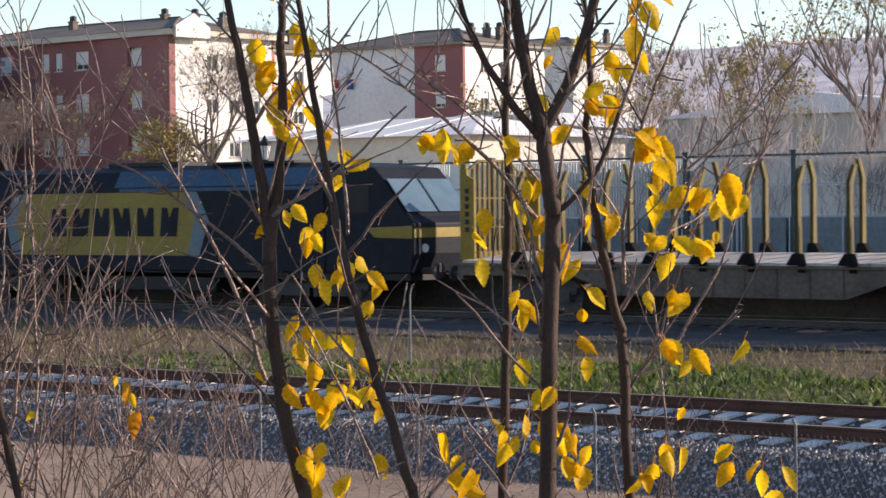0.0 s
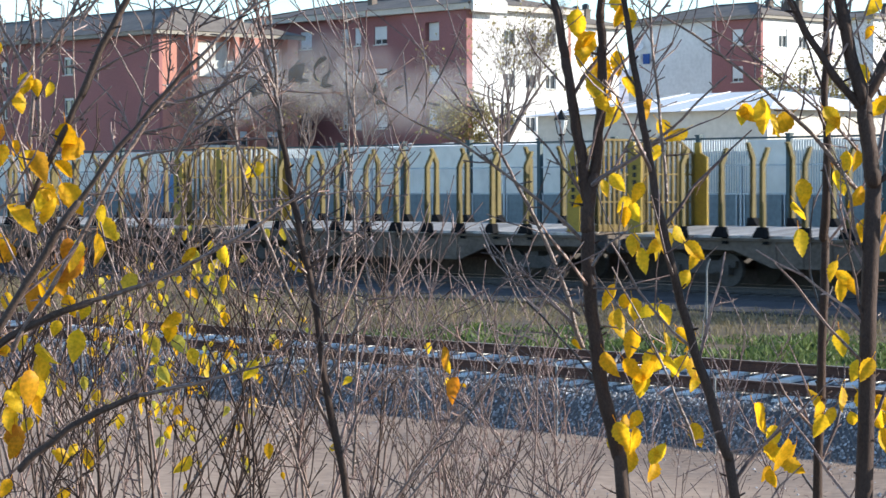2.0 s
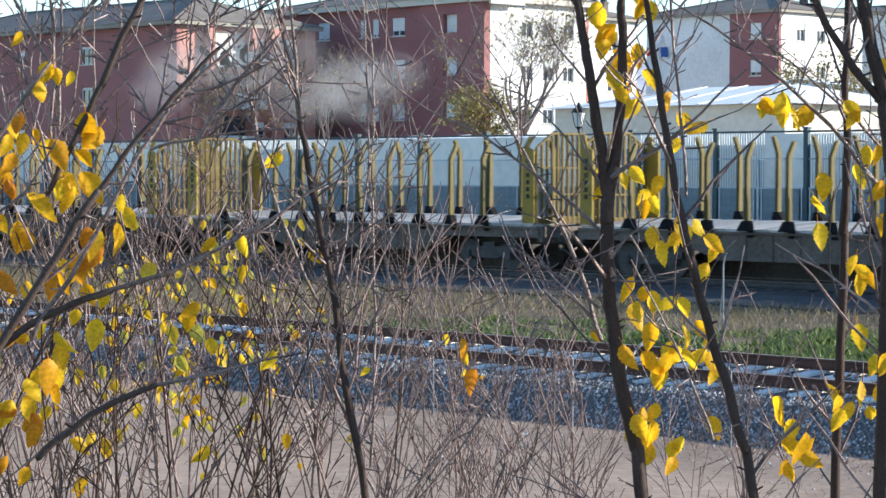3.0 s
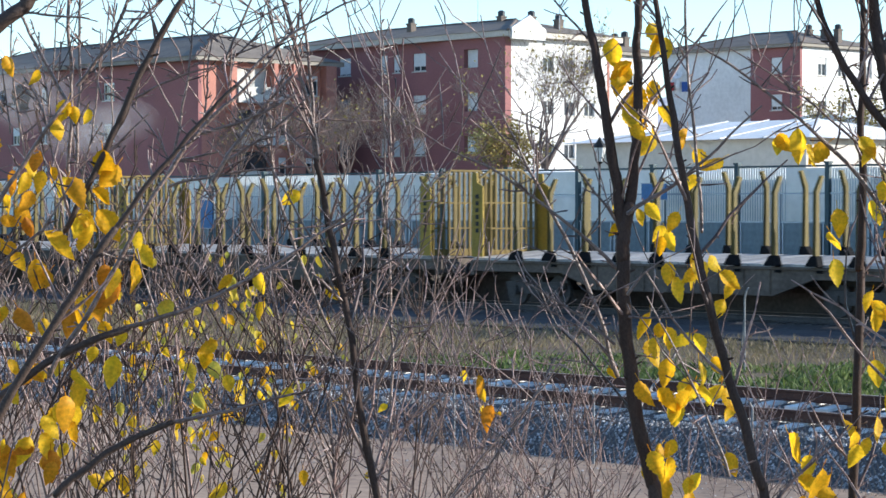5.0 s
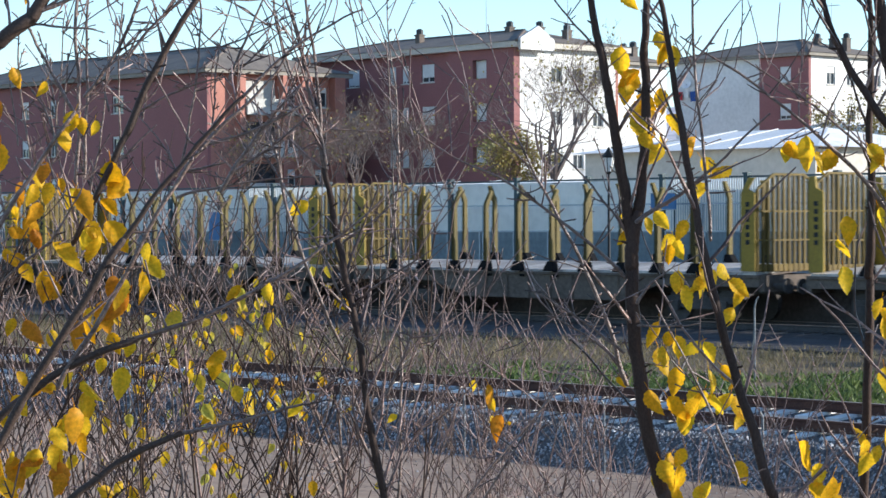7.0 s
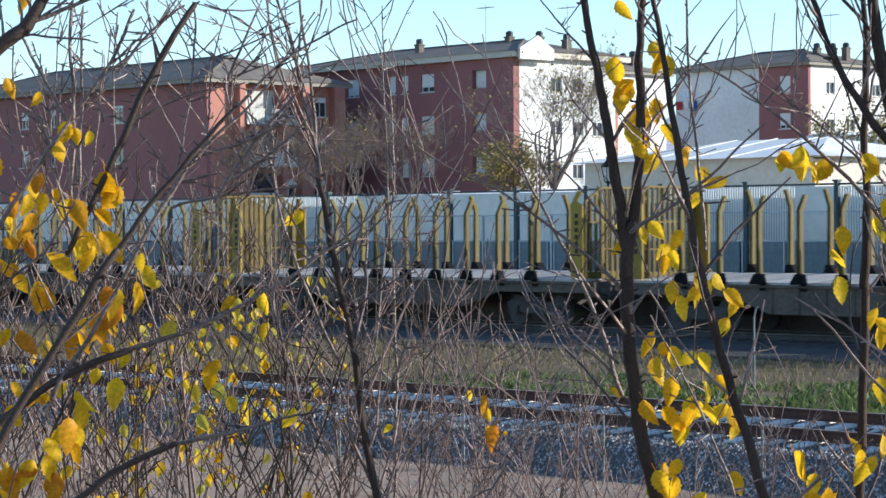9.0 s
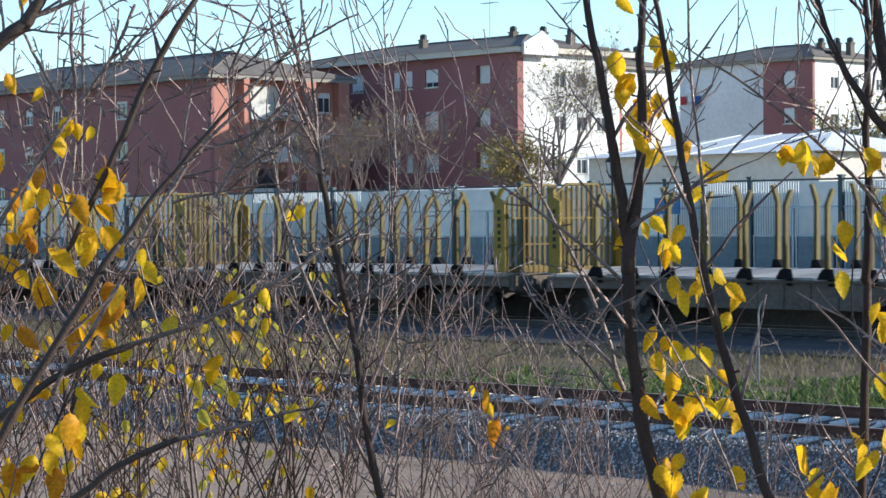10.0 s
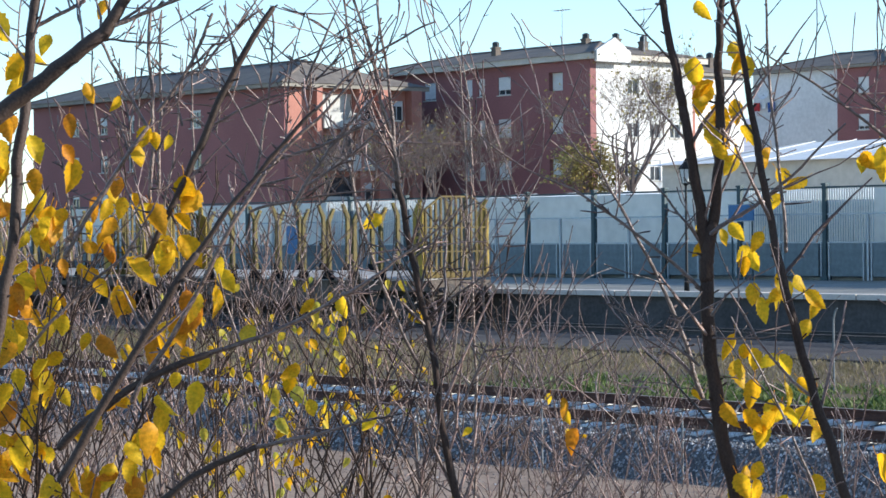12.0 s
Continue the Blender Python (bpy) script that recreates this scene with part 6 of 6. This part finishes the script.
def thicket(name, seed, count, a_range, b_range, top, label, mat, leaf_count, leaf_size, meshes, leaf_band, r=0.004):
    """Upright thin shoots from the bank, with small leaves low in them."""
    rnd = random.Random(seed)
    foot = bush_point(sum(a_range) / 2, 0.0, sum(b_range) / 2)
    foot.z = ground_height(foot.x, foot.y)
    bush = empty(name, Matrix.Translation(foot), label, "shrub", "bank shrubs")
    tips = []
    for i in range(count):
        b = rnd.uniform(*b_range)
        k = b / sum(b_range) * 2
        a = rnd.uniform(*a_range) * k
        base = bush_point(a, 0, b)
        base.z = ground_height(base.x, base.y) - 0.05
        reach = top(a / b) + rnd.gauss(-0.018, 0.024)
        z1 = 2.9 + reach * b
        if z1 - base.z < 0.3:
            continue
        lean = rnd.gauss(0.02, 0.14)
        tip = base + Vector((0, 0, z1 - base.z)) + RIGHT * lean * (z1 - base.z) + AHEAD * rnd.gauss(0, 0.15)
        base -= RIGHT * lean * (z1 - base.z) * 0.6
        rr = r * rnd.uniform(0.45, 1.0) ** 1.5 * 1.3 * b / 5.5
        g = Geo()
        pts, rad = limb(g, rnd, base - foot, tip - foot, rnd.gauss(0, 0.12), rr, rr * 0.25, 4, 10, False)
        side_twigs(g, rnd, pts[4:], rad[4:], rnd.randint(9, 15), 0.15 * b / 5.5, tips, 0.6)
        part("shoot", g, mat, bush)
    for i in range(leaf_count):
        b = rnd.uniform(*b_range)
        k = b / sum(b_range) * 2
        u, w = rnd.gauss(leaf_band[0], leaf_band[1]), rnd.gauss(leaf_band[2], leaf_band[3])
        hang_leaf(bush, rnd, bush_point(u * b, 2.9 + w * b, b), leaf_size * rnd.uniform(0.7, 1.3) / 1000, meshes)


def top_left(u):
    """How high the shoots reach, as a slope from the eye, over the slope to the right."""
    return -0.012 - 0.35 * max(0.0, u + 0.06) if u > -0.06 else 0.01


thicket("shrub", 31, 58, (-1.6, -0.2), (5.0, 6.0), top_left, "bare thicket of thin brown shoots on the bank", BARK, 40, 44, LEAVES + LEAVES_LIME, (-0.12, 0.035, -0.075, 0.03), 0.0055)
thicket("shrub", 32, 66, (-1.9, 0.30), (6.2, 7.4), top_left, "bare thicket of reddish shoots on the bank", TWIG, 130, 31, LEAVES_LIME + LEAVES, (-0.10, 0.025, -0.072, 0.022), 0.005)
thicket("shrub", 33, 54, (-2.3, 0.5), (7.8, 9.0), top_left, "grey-brown bare thicket at the foot of the bank", DRY, 85, 36, LEAVES_LIME, (-0.095, 0.03, -0.062, 0.024), 0.0045)
thicket("shrub", 34, 30, (0.0, 1.9), (6.0, 8.0), lambda u: -0.06 + 0.02 * math.sin(u * 40), "sparse thin shoots at the bank's edge", TWIG, 4, 40, LEAVES, (0.02, 0.01, -0.075, 0.01))


def wire_fence():
    """Diamond wire mesh on slim posts between the path and the ballast."""
    y = 25.1
    fence = empty("wire_fence", pose(0, y, -0.82), "sagging grey diamond wire fence along the ballast", "fence")
    post = Geo().tube([(0, 0, -0.2), (0, 0, 1.05), (0, -0.06, 1.12)], [0.018, 0.018, 0.018], 6).mesh("post", DULL_STEEL)
    for i in range(22):
        shared("post", post, fence, pose(-63.6 + i * 3.0, 0, 0))
    g = Geo()
    for i in range(620):
        x = -62 + i * 0.09
        for d in (-1, 1):
            g.tube([(x, 0.004 * d, 0.0), (x + d * 0.5, 0.004 * d, 0.95)], [0.0025, 0.0025], 3)
    tagged(part("wire_mesh", g, DARK_STEEL, fence, "thin dark diamond wire mesh"), kind="stuff")


wire_fence()


def marker_post(x, y, z):
    m = empty("marker_post", pose(x, y, z), "slim galvanised post with a forked top beside the track", "post", "marker posts")
    part("pole", Geo().tube([(0, 0, -0.2), (0, 0, 1.42), (0.05, 0, 1.58), (0.1, 0, 1.64)], [0.022, 0.022, 0.02, 0.015], 7), DULL_STEEL, m)
    part("brace", Geo().tube([(0.0, 0.0, 1.1), (-0.22, 0.1, 0.0)], [0.012, 0.012], 5), DULL_STEEL, m)


marker_post(-32.3, 37.3, -0.30)

# ---- sleepers, last of the structure ----
ME = sleeper_mesh()
tilt = math.degrees(math.atan2(CANT, GAUGE))
for i in range(170):
    shared("sleeper", ME, near_track, pose(-88 + i * 0.6, near_mid, CANT / 2 - RAIL_H, tilt, 0, 0))
ME2 = ME.copy()
ME2.materials[0] = OLD_BALLAST
for i in range(120):
    shared("sleeper", ME2, far_track, pose(-90 + i * 0.6, TRAIN_MID, -RAIL_H, 0, 0, 0))


# ---- what moves ----
def motions():
    times = [0, 0.1, 0.2, 0.5] + [float(i) for i in range(1, 12)] + [11.5, 11.8, 11.9, 12.0]
    walk(loco, [(t, pose(FIRST_END - 1.55 - run(t), TRAIN_MID, 0)) for t in times])
    stack = FIRST_END - 1.55 - 11.8
    for i, p in enumerate(puffs):
        rnd = random.Random(90 + i)
        leave = 0.02 + 0.11 * i
        x_out = stack - run(leave) - 1.0
        z_out, rise, drift = rnd.uniform(4.9, 6.1), rnd.uniform(0.2, 0.7), rnd.uniform(-0.9, 0.5)
        rows = [(0, pose(stack, TRAIN_MID, 2.5))] if leave < 0.1 else [(0, pose(stack, TRAIN_MID, 2.5)), (round(leave - 0.03, 2), pose(stack - run(leave - 0.03), TRAIN_MID, 2.5))]
        rows.append((round(leave + 0.12, 2), pose(x_out, TRAIN_MID, z_out)))
        for t in (1.0, 2.0, 3.0, 4.0, 5.0, 8.0, 12.0):
            far = max(0.0, t - 2.4) * 9.0
            rows.append((t, pose(x_out + drift * t - far, TRAIN_MID + 0.5 * t, z_out + rise * min(t, 4.0))))
        walk(p, rows)
    for i, w in enumerate(wagons):
        walk(w, [(t, pose(FIRST_END + i * PITCH - run(t), TRAIN_MID, 0)) for t in times])


motions()
